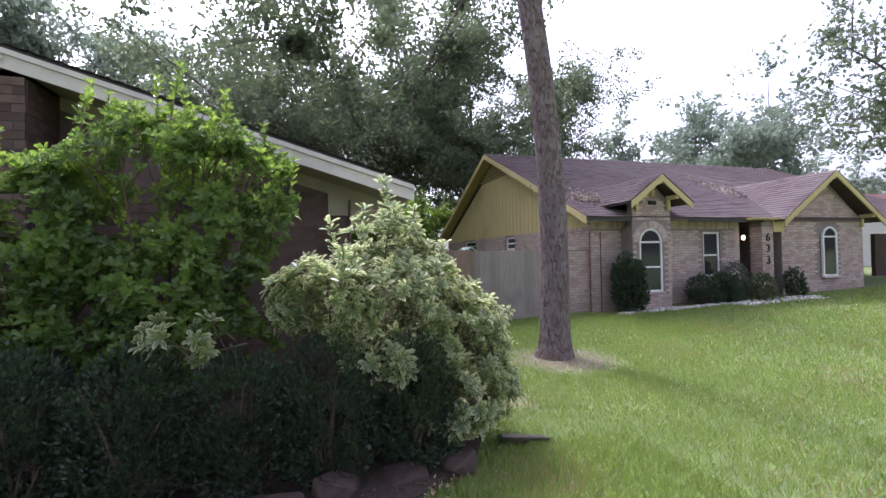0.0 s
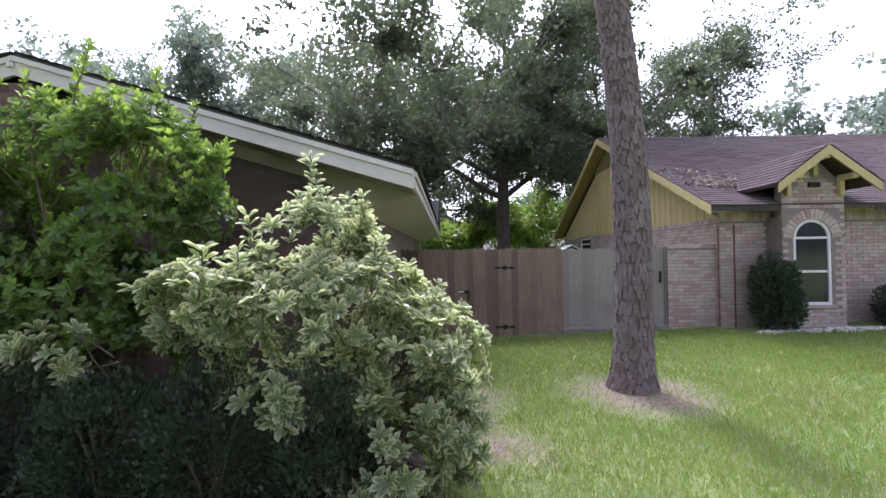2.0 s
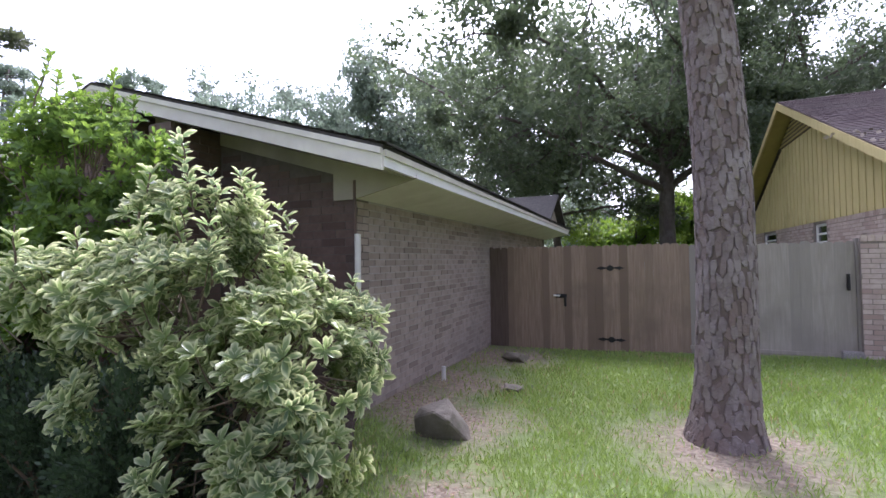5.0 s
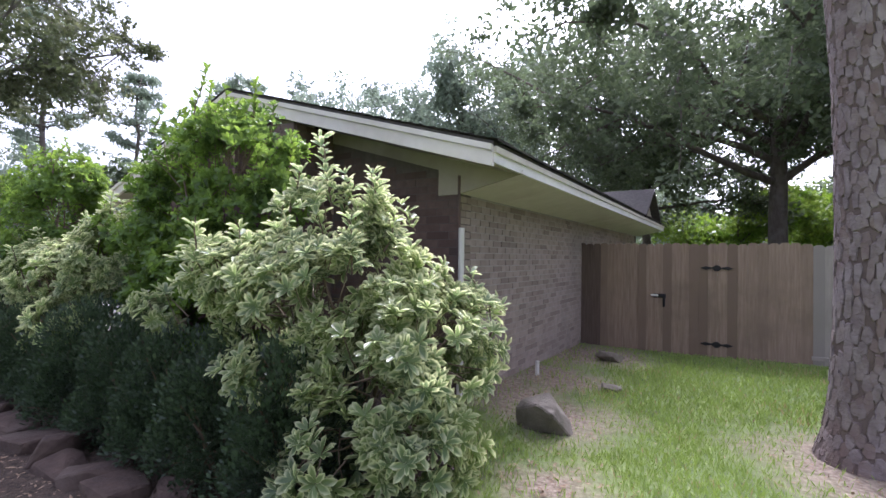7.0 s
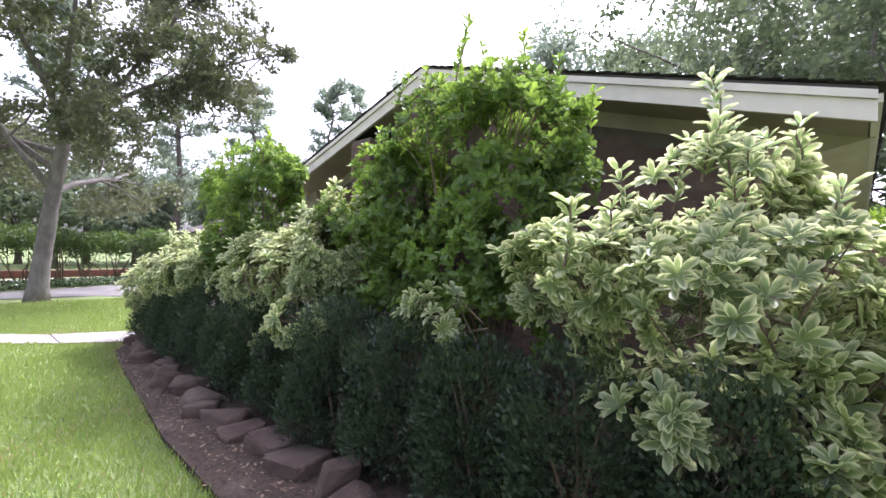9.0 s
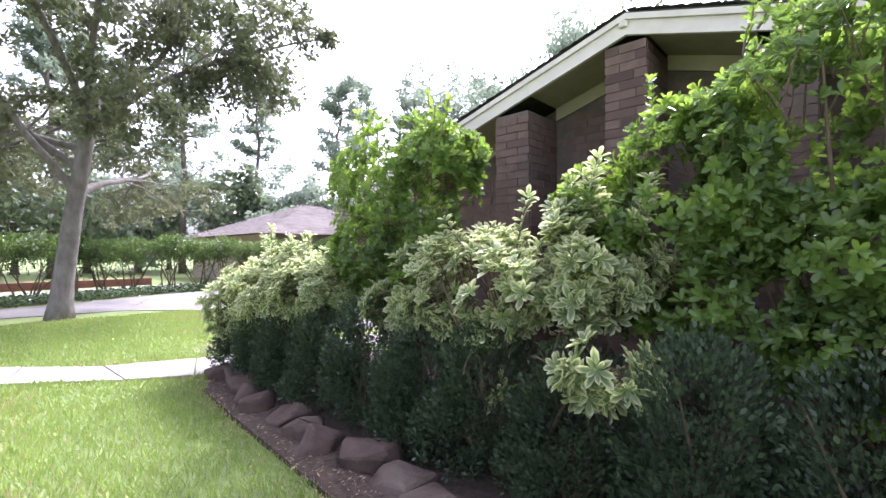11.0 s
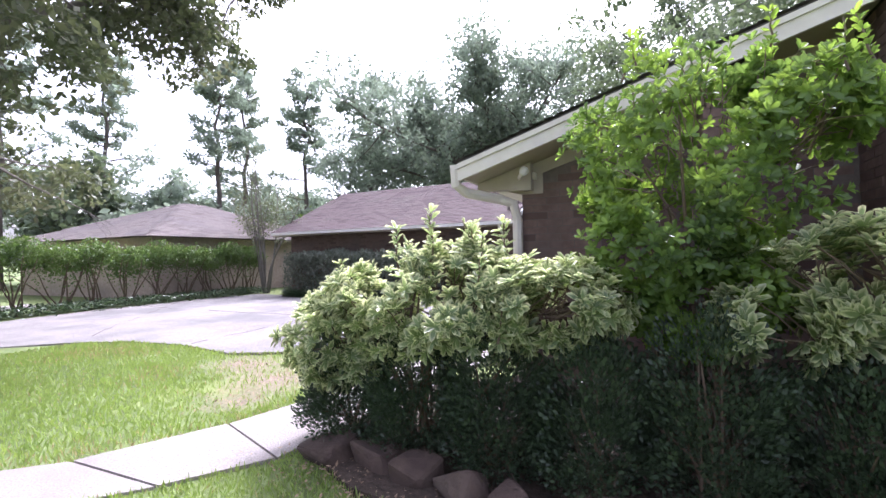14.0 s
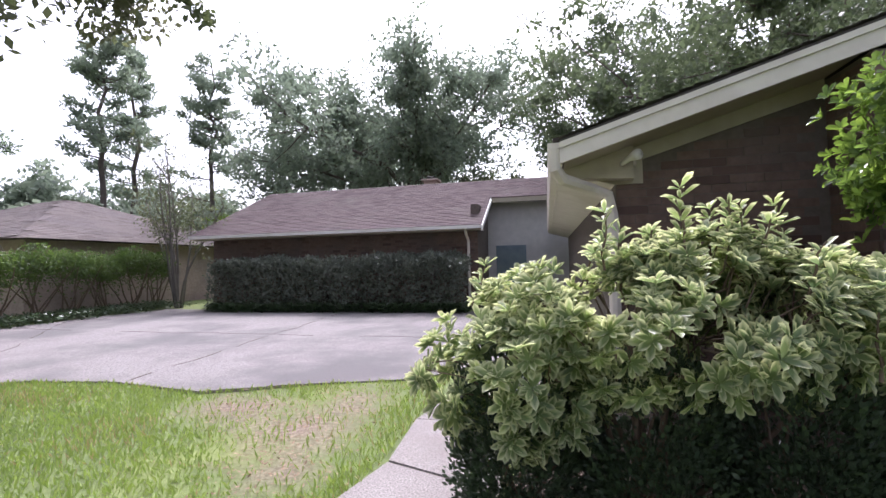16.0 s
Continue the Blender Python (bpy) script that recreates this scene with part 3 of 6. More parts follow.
# roof deck and its shingles
TH = 0.05
deck = Shape()
deck.prism([(RIDGE_X, RIDGE_Z), (EX, EAVE_Z), (EX, EAVE_Z - TH), (RIDGE_X, RIDGE_Z - TH)], "y", RAKE_Y, WYB + 0.6)
deck.prism([(RIDGE_X, RIDGE_Z), (GX, EAVE_Z), (GX, EAVE_Z - TH), (RIDGE_X, RIDGE_Z - TH)], "y", RAKE_Y, WYB + 0.6)
roof = part("roof", deck, SHINGLE_DARK, house, "dark weathered shingle roof")
for sx, ex in ((1, EX), (-1, GX)):
    run = math.hypot(ex - RIDGE_X, RIDGE_Z - EAVE_Z)
    upv = ((RIDGE_X - ex) / run, 0, (RIDGE_Z - EAVE_Z) / run)
    shingle_slope(roof, (ex + 0.03 * sx, RAKE_Y - 0.04, EAVE_Z - 0.005), (0, 1, 0), upv, WYB + 0.6 - RAKE_Y, run + 0.03, SHINGLE_DARK, seed=3 + sx)
# rake boards: a narrow trim over a broad board, on both slopes
for ex, tag in ((EX, 1), (GX, -1)):
    for z_off, h, y0, y1, label in ((-0.035, 0.055, RAKE_Y - 0.045, RAKE_Y + 0.02, "narrow cream trim under the shingles"), (-0.092, 0.135, RAKE_Y - 0.02, RAKE_Y + 0.02, "broad cream rake board")):
        o = [(RIDGE_X, RIDGE_Z + z_off), (ex, EAVE_Z + z_off), (ex, EAVE_Z + z_off - h), (RIDGE_X, RIDGE_Z + z_off - h)]
        part("rake_board", Shape().prism(o, "y", y0, y1), PAINT, house, label)
# eave boards and soffits along both sides
for ex, wx, tag in ((EX, WX1, 1), (GX, WX0, -1)):
    part("fascia", Shape().box(min(ex, ex - 0.03 * tag), RAKE_Y + 0.02, EAVE_Z - 0.19, max(ex, ex - 0.03 * tag), WYB + 0.6, EAVE_Z - 0.055), PAINT_WHITE if tag > 0 else PAINT, house, "pale eave board")
    part("eave_trim", Shape().box(min(ex, ex + 0.025 * tag), RAKE_Y + 0.02, EAVE_Z - 0.10, max(ex, ex + 0.025 * tag), WYB + 0.6, EAVE_Z - 0.045), PAINT, house)
    a, b = min(wx, ex - 0.03 * tag), max(wx, ex - 0.03 * tag)
    y, i = WY, 0
    while y < WYB:
        y2 = min(y + 2.42, WYB + 0.6)
        lo, hi = 2.26, EAVE_Z - 0.185
        o = [(a, lo if tag > 0 else hi), (b, hi if tag > 0 else lo), (b, (hi if tag > 0 else lo) + 0.025), (a, (lo if tag > 0 else hi) + 0.025)]
        part("soffit_panel", Shape().prism(o, "y", y + 0.004, y2 - 0.004), PAINT, house, "cream soffit board with an open joint")
        y, i = y2, i + 1
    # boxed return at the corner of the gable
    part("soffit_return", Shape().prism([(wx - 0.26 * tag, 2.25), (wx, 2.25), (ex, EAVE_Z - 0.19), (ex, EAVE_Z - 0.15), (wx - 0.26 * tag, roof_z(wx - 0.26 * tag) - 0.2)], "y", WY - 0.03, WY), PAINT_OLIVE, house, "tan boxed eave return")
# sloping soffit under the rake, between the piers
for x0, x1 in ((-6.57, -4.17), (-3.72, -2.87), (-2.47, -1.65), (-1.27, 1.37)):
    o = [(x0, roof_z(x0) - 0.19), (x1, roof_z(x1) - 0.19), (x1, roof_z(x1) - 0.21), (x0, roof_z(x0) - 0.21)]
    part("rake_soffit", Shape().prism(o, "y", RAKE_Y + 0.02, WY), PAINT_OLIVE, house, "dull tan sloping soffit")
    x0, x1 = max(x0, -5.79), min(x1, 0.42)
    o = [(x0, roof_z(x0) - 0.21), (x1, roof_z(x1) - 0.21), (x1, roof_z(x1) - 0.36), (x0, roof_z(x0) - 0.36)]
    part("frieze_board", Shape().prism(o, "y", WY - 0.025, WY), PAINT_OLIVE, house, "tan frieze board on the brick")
# three brick piers that carry the rake
for k, (x0, x1) in enumerate(((-4.17, -3.72), (-2.87, -2.47), (-1.65, -1.27))):
    zt = min(roof_z(x0), roof_z(x1)) - 0.23
    pier = part("pier", Shape().box(x0 + 0.012, RAKE_Y + 0.012, -0.05, x1 - 0.012, WY, zt), MORTAR_DARK, house, "brown brick pier with long thin bricks")
    brick_parts(pier, lambda u, w, z: (u, RAKE_Y + 0.012 - w, z), x0, x1, 0.0, zt, BRICK_DARK, 0.088, 0.30, window=(x0 - 1, x1 + 1, 1.2, 4), seed=k)
    brick_parts(pier, lambda u, w, z: (x0 + 0.012 - w, u, z), RAKE_Y + 0.04, WY, 0.0, zt, BRICK_DARK, 0.088, 0.30, seed=20 + k)
    brick_parts(pier, lambda u, w, z: (x1 - 0.012 + w, u, z), RAKE_Y + 0.04, WY, 0.0, zt, BRICK_DARK, 0.088, 0.30, seed=30 + k)
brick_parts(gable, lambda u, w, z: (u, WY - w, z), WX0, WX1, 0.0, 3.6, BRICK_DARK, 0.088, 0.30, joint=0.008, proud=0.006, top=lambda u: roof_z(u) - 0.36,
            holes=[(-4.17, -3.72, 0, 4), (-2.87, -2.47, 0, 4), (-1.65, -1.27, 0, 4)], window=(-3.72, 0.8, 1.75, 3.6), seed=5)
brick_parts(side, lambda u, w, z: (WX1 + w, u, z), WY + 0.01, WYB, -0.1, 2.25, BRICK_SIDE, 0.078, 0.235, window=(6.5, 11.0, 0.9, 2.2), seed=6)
# vents, pipes, lamps on the gable
part("downpipe", Shape().tube([(0.75, 6.56, 0.1), (0.75, 6.56, 1.88)], 0.032, 10), PVC, house, "short white pipe at the wall corner")
part("conduit", Shape().tube([(0.69, 6.60, 0.2), (0.69, 6.60, 2.45)], 0.018, 8), BRICK_DARK, house)
part("pipe_stub", Shape().tube([(0.95, 8.3, -0.05), (0.95, 8.3, 0.16)], 0.03, 10), PVC, house, "white pipe stub in the soil")
spout = Shape().tube([(-6.67, 6.0, 2.52), (-6.67, 6.02, 2.34), (-6.60, 6.15, 2.26), (-6.30, 6.48, 2.20), (-6.14, 6.55, 2.14), (-6.10, 6.57, 1.94), (-6.10, 6.57, 0.1)], 0.06, 8)
part("gutter_spout", spout, PAINT, house, "cream downspout with an elbow")
part("gutter", Shape().prism([(GX - 0.11, EAVE_Z - 0.03), (GX, EAVE_Z - 0.03), (GX, EAVE_Z - 0.15), (GX - 0.08, EAVE_Z - 0.15)], "y", RAKE_Y, WYB + 0.6), PAINT, house, "cream gutter", )
part("corner_box", Shape().prism([(-6.57, 2.32), (-5.9, 2.28), (-5.9, 2.62), (-6.57, 2.54)], "y", 6.46, 6.62), PAINT_OLIVE, house, "peeling tan corner box")
bracket = part("lamp_bracket", Shape().box(-5.96, 6.54, 2.42, -5.86, 6.62, 2.5, 0.01), PAINT, house)
flood = part("floodlight", Shape().tube([(-6.02, 6.40, 2.42), (-5.96, 6.30, 2.45), (-5.92, 6.22, 2.46), (-5.905, 6.19, 2.46)], [0.022, 0.03, 0.05, 0.052], 14), PVC, house, "pale round floodlight", smooth=True)
part("rake_hook", Shape().box(-2.71, RAKE_Y - 0.05, 3.66, -2.63, RAKE_Y - 0.02, 3.72, 0.01), PAINT, house)
# small gable on the rear part of the roof
rear = Shape().prism([(14.2, 2.6), (16.6, 2.6), (15.4, 3.3)], "x", -1.5, 1.25)
part("rear_gable", rear, PAINT_OLIVE, house, "small tan rear gable")
for s in (-1, 1):
    part("rear_gable_roof", Shape().prism([(15.4, 3.35), (15.4 + 1.35 * s, 2.55), (15.4 + 1.35 * s, 2.61), (15.4, 3.42)], "x", -1.6, 1.45), SHINGLE_DARK, house)


# ---- wooden fence and gate ----
fence = thing("wooden_fence", "weathered wooden privacy fence with a gate", "fence", (3.8, 11.1, 0))
frng = np.random.default_rng(11)


def board(x0, x1, y, z0, z1, ear=0.03):
    o = [(x0, z0), (x1, z0), (x1, z1 - ear), (x1 - ear, z1), (x0 + ear, z1), (x0, z1 - ear)]
    return Shape().prism(o, "y", y - 0.018, y)


gate = None
x = 0.87
while x < 6.66:
    w = 0.138 + frng.normal() * 0.004
    grey = x > 4.40
    # boards nearest the house wall take the darker brown
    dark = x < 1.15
    top = (1.83 if not grey else 1.80) + frng.normal() * 0.008
    base = float(ground_z(x, 11.1)) - (0.05 if not grey else 0.02)
    y = 11.1 - (0.02 if 1.84 < x < 3.35 else 0.0) + frng.normal() * 0.002
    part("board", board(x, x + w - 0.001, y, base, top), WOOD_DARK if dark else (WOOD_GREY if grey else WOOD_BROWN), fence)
    x += w
for z in (0.35, 1.0, 1.62):
    part("rail", Shape().box(0.9, 11.105, z, 6.66, 11.145, z + 0.09, 0.005), WOOD_BROWN, fence)
for px in (0.95, 1.78, 3.40, 4.42, 6.60):
    part("post", Shape().box(px - 0.045, 11.146, -0.3, px + 0.045, 11.236, 1.74, 0.005), WOOD_BROWN, fence)
part("end_post", Shape().box(6.66, 11.04, 0.0, 6.74, 11.14, 1.84, 0.006), WOOD_GREY, fence, "grey end post")
part("kick_board", Shape().box(4.44, 11.06, 0.03, 6.5, 11.082, 0.09, 0.004), WOOD_GREY, fence)
for z in (1.41, 0.12):
    h = Shape().prism([(2.95, z), (3.03, z + 0.03), (3.12, z + 0.012), (3.17, z + 0.05), (3.21, z + 0.05), (3.26, z + 0.012), (3.35, z + 0.03), (3.43, z), (3.35, z - 0.03), (3.26, z - 0.012), (3.21, z - 0.05), (3.17, z - 0.05), (3.12, z - 0.012), (3.03, z - 0.03)], "y", 11.045, 11.06)
    part("hinge", h, IRON, fence, "black ornamental iron hinge")
latch = part("latch", Shape().box(2.22, 11.03, 0.86, 2.42, 11.06, 0.93, 0.008).box(2.37, 11.02, 0.70, 2.41, 11.06, 0.88, 0.008), IRON, fence, "black gate latch")
part("latch_bolt", Shape().tube([(2.18, 11.02, 0.90), (2.30, 11.02, 0.90)], 0.018, 8), PVC, latch)
part("pull", Shape().box(6.55, 11.02, 1.05, 6.58, 11.07, 1.30, 0.006), IRON, fence, "black gate pull")
part("footing", Shape().box(6.45, 10.98, 0.02, 6.78, 11.13, 0.14, 0.01), CONCRETE, fence, "pale concrete footing")

fence.location += Vector((-0.23, 0.25, 0.02))

# ---- the neighbour's house ----
NX, NY = 8.92, 11.08
N_EAVE, N_RY, N_RZ, N_BACK = 2.68, 17.5, 5.85, 23.9
nb = thing("brick_house", "pale brick house with mustard yellow gables", "house", (14, 18, 0.3))
win_a, win_b = (10.12, 10.88, 0.62, 2.36), (12.78, 13.42, 0.95, 2.28)
NZ0 = -0.1
nf = Shape()
xs = [NX, win_a[0], win_a[1], win_b[0], win_b[1], 14.0]
nf.box(NX, NY, NZ0, win_a[0], NY + 0.25, 2.6).box(win_a[1], NY, NZ0, win_b[0], NY + 0.25, 2.6).box(win_b[1], NY, NZ0, 14.0, NY + 0.25, 2.6)
nf.box(win_a[0], NY, NZ0, win_a[1], NY + 0.25, win_a[2]).box(win_a[0], NY, win_a[3], win_a[1], NY + 0.25, 2.6)
nf.box(win_b[0], NY, NZ0, win_b[1], NY + 0.25, win_b[2]).box(win_b[0], NY, win_b[3], win_b[1], NY + 0.25, 2.6)
nfront = part("front_wall", nf, MORTAR_BROWN, nb, "pale pinkish brick front wall")
arch_holes = [win_a[:2] + (win_a[2], win_a[3] - 0.02)] + [win_b]
brick_parts(nfront, lambda u, w, z: (u, NY - w, z), NX, 14.0, 0.0, 2.36, BRICK_PALE, 0.075, 0.23, holes=[(win_a[0] - 0.08, win_a[1] + 0.08, win_a[2] - 0.06, win_a[3] + 0.12), win_b], window=(8.2, 10.0, 0.3, 2.4), seed=8)
# soldier course and arch ring
for u in np.arange(NX, 13.95, 0.083):
    part("soldier_brick", Shape().box(u + 0.004, NY - 0.012, 2.37, u + 0.079, NY + 0.02, 2.59), BRICK_PALE, nfront)
cx, r0 = (win_a[0] + win_a[1]) / 2, (win_a[1] - win_a[0]) / 2
for i in range(17):
    a, b = math.pi * (i + 0.06) / 17, math.pi * (i + 0.94) / 17
    o = [(cx + q * math.cos(t), win_a[3] - r0 + q * math.sin(t)) for q, t in ((r0, a), (r0, b), (r0 + 0.2, b), (r0 + 0.2, a))]
    part("arch_brick", Shape().prism(o, "y", NY - 0.478, NY - 0.44), BRICK_PALE, nfront)
framed_window(nb, "window", *win_a, NY - 0.45, bars=(0.5,), arch=True)
framed_window(nb, "window", *win_b, NY + 0.03, bars=(0.48,))
# side wall with two small windows high up
ws = [(15.75, 16.5, 1.9, 2.38), (19.8, 21.2, 1.9, 2.38)]
nsd = Shape().box(NX, NY + 0.25, NZ0, NX + 0.25, N_BACK, 1.9)
ys = [NY + 0.25, 15.75, 16.5, 19.8, 21.2, N_BACK]
for a, b in ((0, 1), (2, 3), (4, 5)):
    nsd.box(NX, ys[a], 1.9, NX + 0.25, ys[b], 2.6)
for w in ws:
    nsd.box(NX, w[0], 2.38, NX + 0.25, w[1], 2.6)
nside = part("side_wall", nsd, MORTAR_BROWN, nb, "pale brick side wall")
brick_parts(nside, lambda u, w, z: (NX - w, u, z), NY, N_BACK, 0.0, 2.33, BRICK_PALE, 0.075, 0.23, holes=ws, seed=9)
for u in np.arange(NY, N_BACK - 0.1, 0.083):
    if not any(w[0] - 0.05 < u < w[1] for w in ws):
        part("soldier_brick", Shape().box(NX - 0.012, u + 0.004, 2.34, NX + 0.02, u + 0.079, 2.44), BRICK_PALE, nside)
for w in ws:
    framed_window(nb, "window", w[0], w[1], w[2], w[3], NX + 0.03, bars=(0.5,), into="x")
part("expansion_joint", Shape().box(NX - 0.02, NY + 0.02, 0.1, NX - 0.004, NY + 0.05, 2.3).box(NX + 0.28, NY - 0.02, 0.1, NX + 0.31, NY - 0.004, 2.3), RUST, nb, "thin brown joint strip")
# yellow board gable
slope_n = (N_RZ - N_EAVE) / (N_RY - (NY - 0.45))
part("gable_wall", Shape().prism([(NY, 2.44), (N_BACK, 2.44), (N_RY, 2.44 + slope_n * (N_RY - NY))], "x", NX - 0.02, NX + 0.2), YELLOW, nb, "mustard yellow board gable")
for u in np.arange(NY + 0.2, N_BACK - 0.1, 0.30):
    h = 2.44 + slope_n * (min(u, 2 * N_RY - u) - NY)
    if h > 2.6:
        part("batten", Shape().box(NX - 0.036, u, 2.44, NX - 0.02, u + 0.03, h), YELLOW, nb)
vent = part("gable_vent", Shape().prism([(N_RY - 1.5, 4.8), (N_RY + 1.5, 4.8), (N_RY, 5.52)], "x", NX - 0.05, NX - 0.02), WOOD_DARK, nb, "slatted triangular vent")
for i in range(6):
    z = 4.83 + i * 0.105
    hw = (5.50 - z) / 0.72 * 1.5
    part("slat", Shape().box(NX - 0.07, N_RY - hw, z, NX - 0.05, N_RY + hw, z + 0.05), YELLOW_DARK, vent)
# roof
dk = Shape()
ex0, ex1 = NX - 0.42, 24.0
for s, ye in ((-1, NY - 0.45), (1, N_BACK + 0.45)):
    dk.prism([(ye, N_EAVE), (N_RY, N_RZ), (N_RY, N_RZ - 0.1), (ye, N_EAVE - 0.1)], "x", ex0, ex1)
nroof = part("roof", dk, SHINGLE, nb, "purplish brown shingle roof with leaf litter")
run = math.hypot(N_RY - NY + 0.45, N_RZ - N_EAVE)
shingle_slope(nroof, (ex0 - 0.02, NY - 0.47, N_EAVE - 0.01), (1, 0, 0), (0, (N_RY - NY + 0.45) / run, (N_RZ - N_EAVE) / run), ex1 - ex0, run, SHINGLE, seed=12)
shingle_slope(nroof, (ex0 - 0.02, N_BACK + 0.47, N_EAVE - 0.01), (1, 0, 0), (0, -(N_RY - NY + 0.45) / run, (N_RZ - N_EAVE) / run), ex1 - ex0, run, SHINGLE, seed=13)
for ye in (NY - 0.45, N_BACK + 0.45):
    part("rake_board", Shape().prism([(ye, N_EAVE - 0.02), (N_RY, N_RZ - 0.02), (N_RY, N_RZ - 0.22), (ye, N_EAVE - 0.2)], "x", ex0 - 0.03, ex0 + 0.01), YELLOW, nb, "yellow rake board")
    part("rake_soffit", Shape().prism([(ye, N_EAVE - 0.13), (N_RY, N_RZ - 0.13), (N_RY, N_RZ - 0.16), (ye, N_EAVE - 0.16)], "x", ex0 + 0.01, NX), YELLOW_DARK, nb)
part("eave_board", Shape().box(ex0, NY - 0.46, N_EAVE - 0.14, 9.9, NY - 0.43, N_EAVE - 0.02).box(11.8, NY - 0.46, N_EAVE - 0.14, 14.6, NY - 0.43, N_EAVE - 0.02), SHINGLE_DARK, nb)
part("frieze", Shape().box(NX, NY - 0.03, 2.59, 14.0, NY, 2.72), YELLOW, nb, "mustard yellow frieze board")
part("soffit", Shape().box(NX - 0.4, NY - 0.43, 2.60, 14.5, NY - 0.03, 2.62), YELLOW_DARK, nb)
# litter of dry leaves on the roof
lrng = np.random.default_rng(4)
lit = Shape()
upn = np.array((0, (N_RY - NY + 0.45) / run, (N_RZ - N_EAVE) / run))
for cxx, r1, sx, sr, cnt in ((9.6, 1.55, 0.36, 0.28, 420), (16.2, 3.2, 0.25, 0.5, 200), (9.0, 2.6, 0.5, 0.15, 40)):
    for _ in range(cnt):
        c = np.array((cxx + lrng.normal() * sx, NY - 0.45, N_EAVE + 0.035)) + upn * (r1 + lrng.normal() * sr)
        a = unit(1, lrng)[0] * 0.05
        b = np.cross(a, unit(1, lrng)[0])
        lit.add([c - a, c + b, c + a, c - b], [(0, 1, 2, 3)])
part("leaf_litter", lit, plain("dry brown leaf litter", (0.36, 0.30, 0.24), (0.50, 0.43, 0.36), 9, 0.9), nroof, "heap of dry brown leaves", kind="stuff")


def gabled_bay(x0, x1, yf, yb, ze, zr, over, brace=True, seed=0, z0=0.0):
    """A brick bay with a front gable: brick face, small roof, yellow rake boards and braces."""
    xm = (x0 + x1) / 2
    face = part("bay_wall", Shape().prism([(x0, z0), (x1, z0), (x1, ze), (xm, zr - 0.12), (x0, ze)], "y", yf + 0.003, yf + 0.2), MORTAR_BROWN, nb, "pale brick gable")
    sl = (zr - ze) / (x1 - xm + over)
    for s in (-1, 1):
        xe = xm + s * (x1 - xm + over)
        part("bay_roof", Shape().prism([(xe, ze), (xm, zr), (xm, zr - 0.07), (xe, ze - 0.07)], "y", yf - 0.42, yb), SHINGLE, nb)
        rn = math.hypot(xe - xm, zr - ze)
        shingle_slope(nroof, (xe + 0.02 * s, yf - 0.44, ze - 0.01), (0, 1, 0), ((xm - xe) / rn, 0, (zr - ze) / rn), yb - yf + 0.44, rn, SHINGLE, seed=seed + s)
        part("rake_board", Shape().prism([(xe, ze - 0.02), (xm, zr - 0.02), (xm, zr - 0.2), (xe, ze - 0.2)], "y", yf - 0.44, yf - 0.40), YELLOW, nb, "yellow rake board")
    if brace:
        for bx in (xm, x1 - 0.1, x0 + 0.1):
            zt = zr - 0.16 - sl * abs(bx - xm)
            part("brace", Shape().box(bx - 0.05, yf - 0.4, zt - 0.11, bx + 0.05, yf - 0.01, zt, 0.006).box(bx - 0.045, yf - 0.1, zt - 0.4, bx + 0.045, yf - 0.01, zt - 0.11, 0.006), YELLOW, nb, "yellow timber brace")
    return face, xm, sl


BY = NY - 0.46
bay, bm_x, bsl = gabled_bay(9.9, 11.15, BY, 14.2, 3.05, 3.78, 0.36, seed=40, z0=2.42)
part("bay_side", Shape().box(9.9, BY + 0.003, 0.0, win_a[0], NY, 2.42).box(win_a[1], BY + 0.003, 0.0, 11.15, NY, 2.42).box(win_a[0], BY + 0.003, 0.0, win_a[1], NY, win_a[2]), MORTAR_BROWN, nb)
brick_parts(bay, lambda u, w, z: (u, BY - w, z), 9.9, 11.15, 0.1, 3.7, BRICK_PALE, 0.075, 0.23, holes=[(win_a[0] - 0.02, win_a[1] + 0.02, win_a[2] - 0.06, 2.02), (win_a[0] - 0.12, win_a[1] + 0.12, 2.0, 2.58)], top=lambda u: 3.62 - 1.1 * abs(u - bm_x), seed=41)
part("wall_vent", Shape().box(10.42, BY - 0.06, 3.0, 10.65, BY - 0.012, 3.1, 0.008), IRON, nb, "small dark wall vent")
# right wing with its own gable and a porch beside it
WF = 10.7
wing, wm_x, wsl = gabled_bay(15.4, 19.0, WF, 17.5, 2.62, 4.15, 0.4, seed=50, z0=0.2)
brick_parts(wing, lambda u, w, z: (u, WF - w, z), 15.4, 19.0, 0.3, 4.0, BRICK_PALE, 0.075, 0.23, holes=[(17.0, 17.75, 0.8, 2.5)], top=lambda u: 3.95 - wsl * abs(u - wm_x), seed=51)
part("wing_wall", Shape().box(18.75, WF + 0.2, 0.2, 19.0, 22, 2.6).box(15.4, WF + 0.2, 0.2, 15.65, 13.2, 2.6), MORTAR_BROWN, nb)
part("porch_wall", Shape().box(14.0, 12.7, 0.0, 15.4, 12.9, 2.7).box(13.98, NY, 0.0, 14.18, 12.7, 2.7), BRICK_PALE, nb, "brick porch recess")
framed_window(nb, "window", 17.05, 17.7, 0.85, 2.42, WF - 0.085, bars=(), arch=True)
part("porch_door", Shape().box(14.5, 12.62, 0.25, 15.3, 12.7, 2.35, 0.01), plain("stained wood door", (0.10, 0.05, 0.03), (0.14, 0.075, 0.045), 6, 0.5, 0.1), nb, "dark stained front door")
col = part("porch_column", Shape().box(14.5, 10.62, 0.25, 14.95, 11.0, 2.62), MORTAR_BROWN, nb, "brick porch column with house numbers")
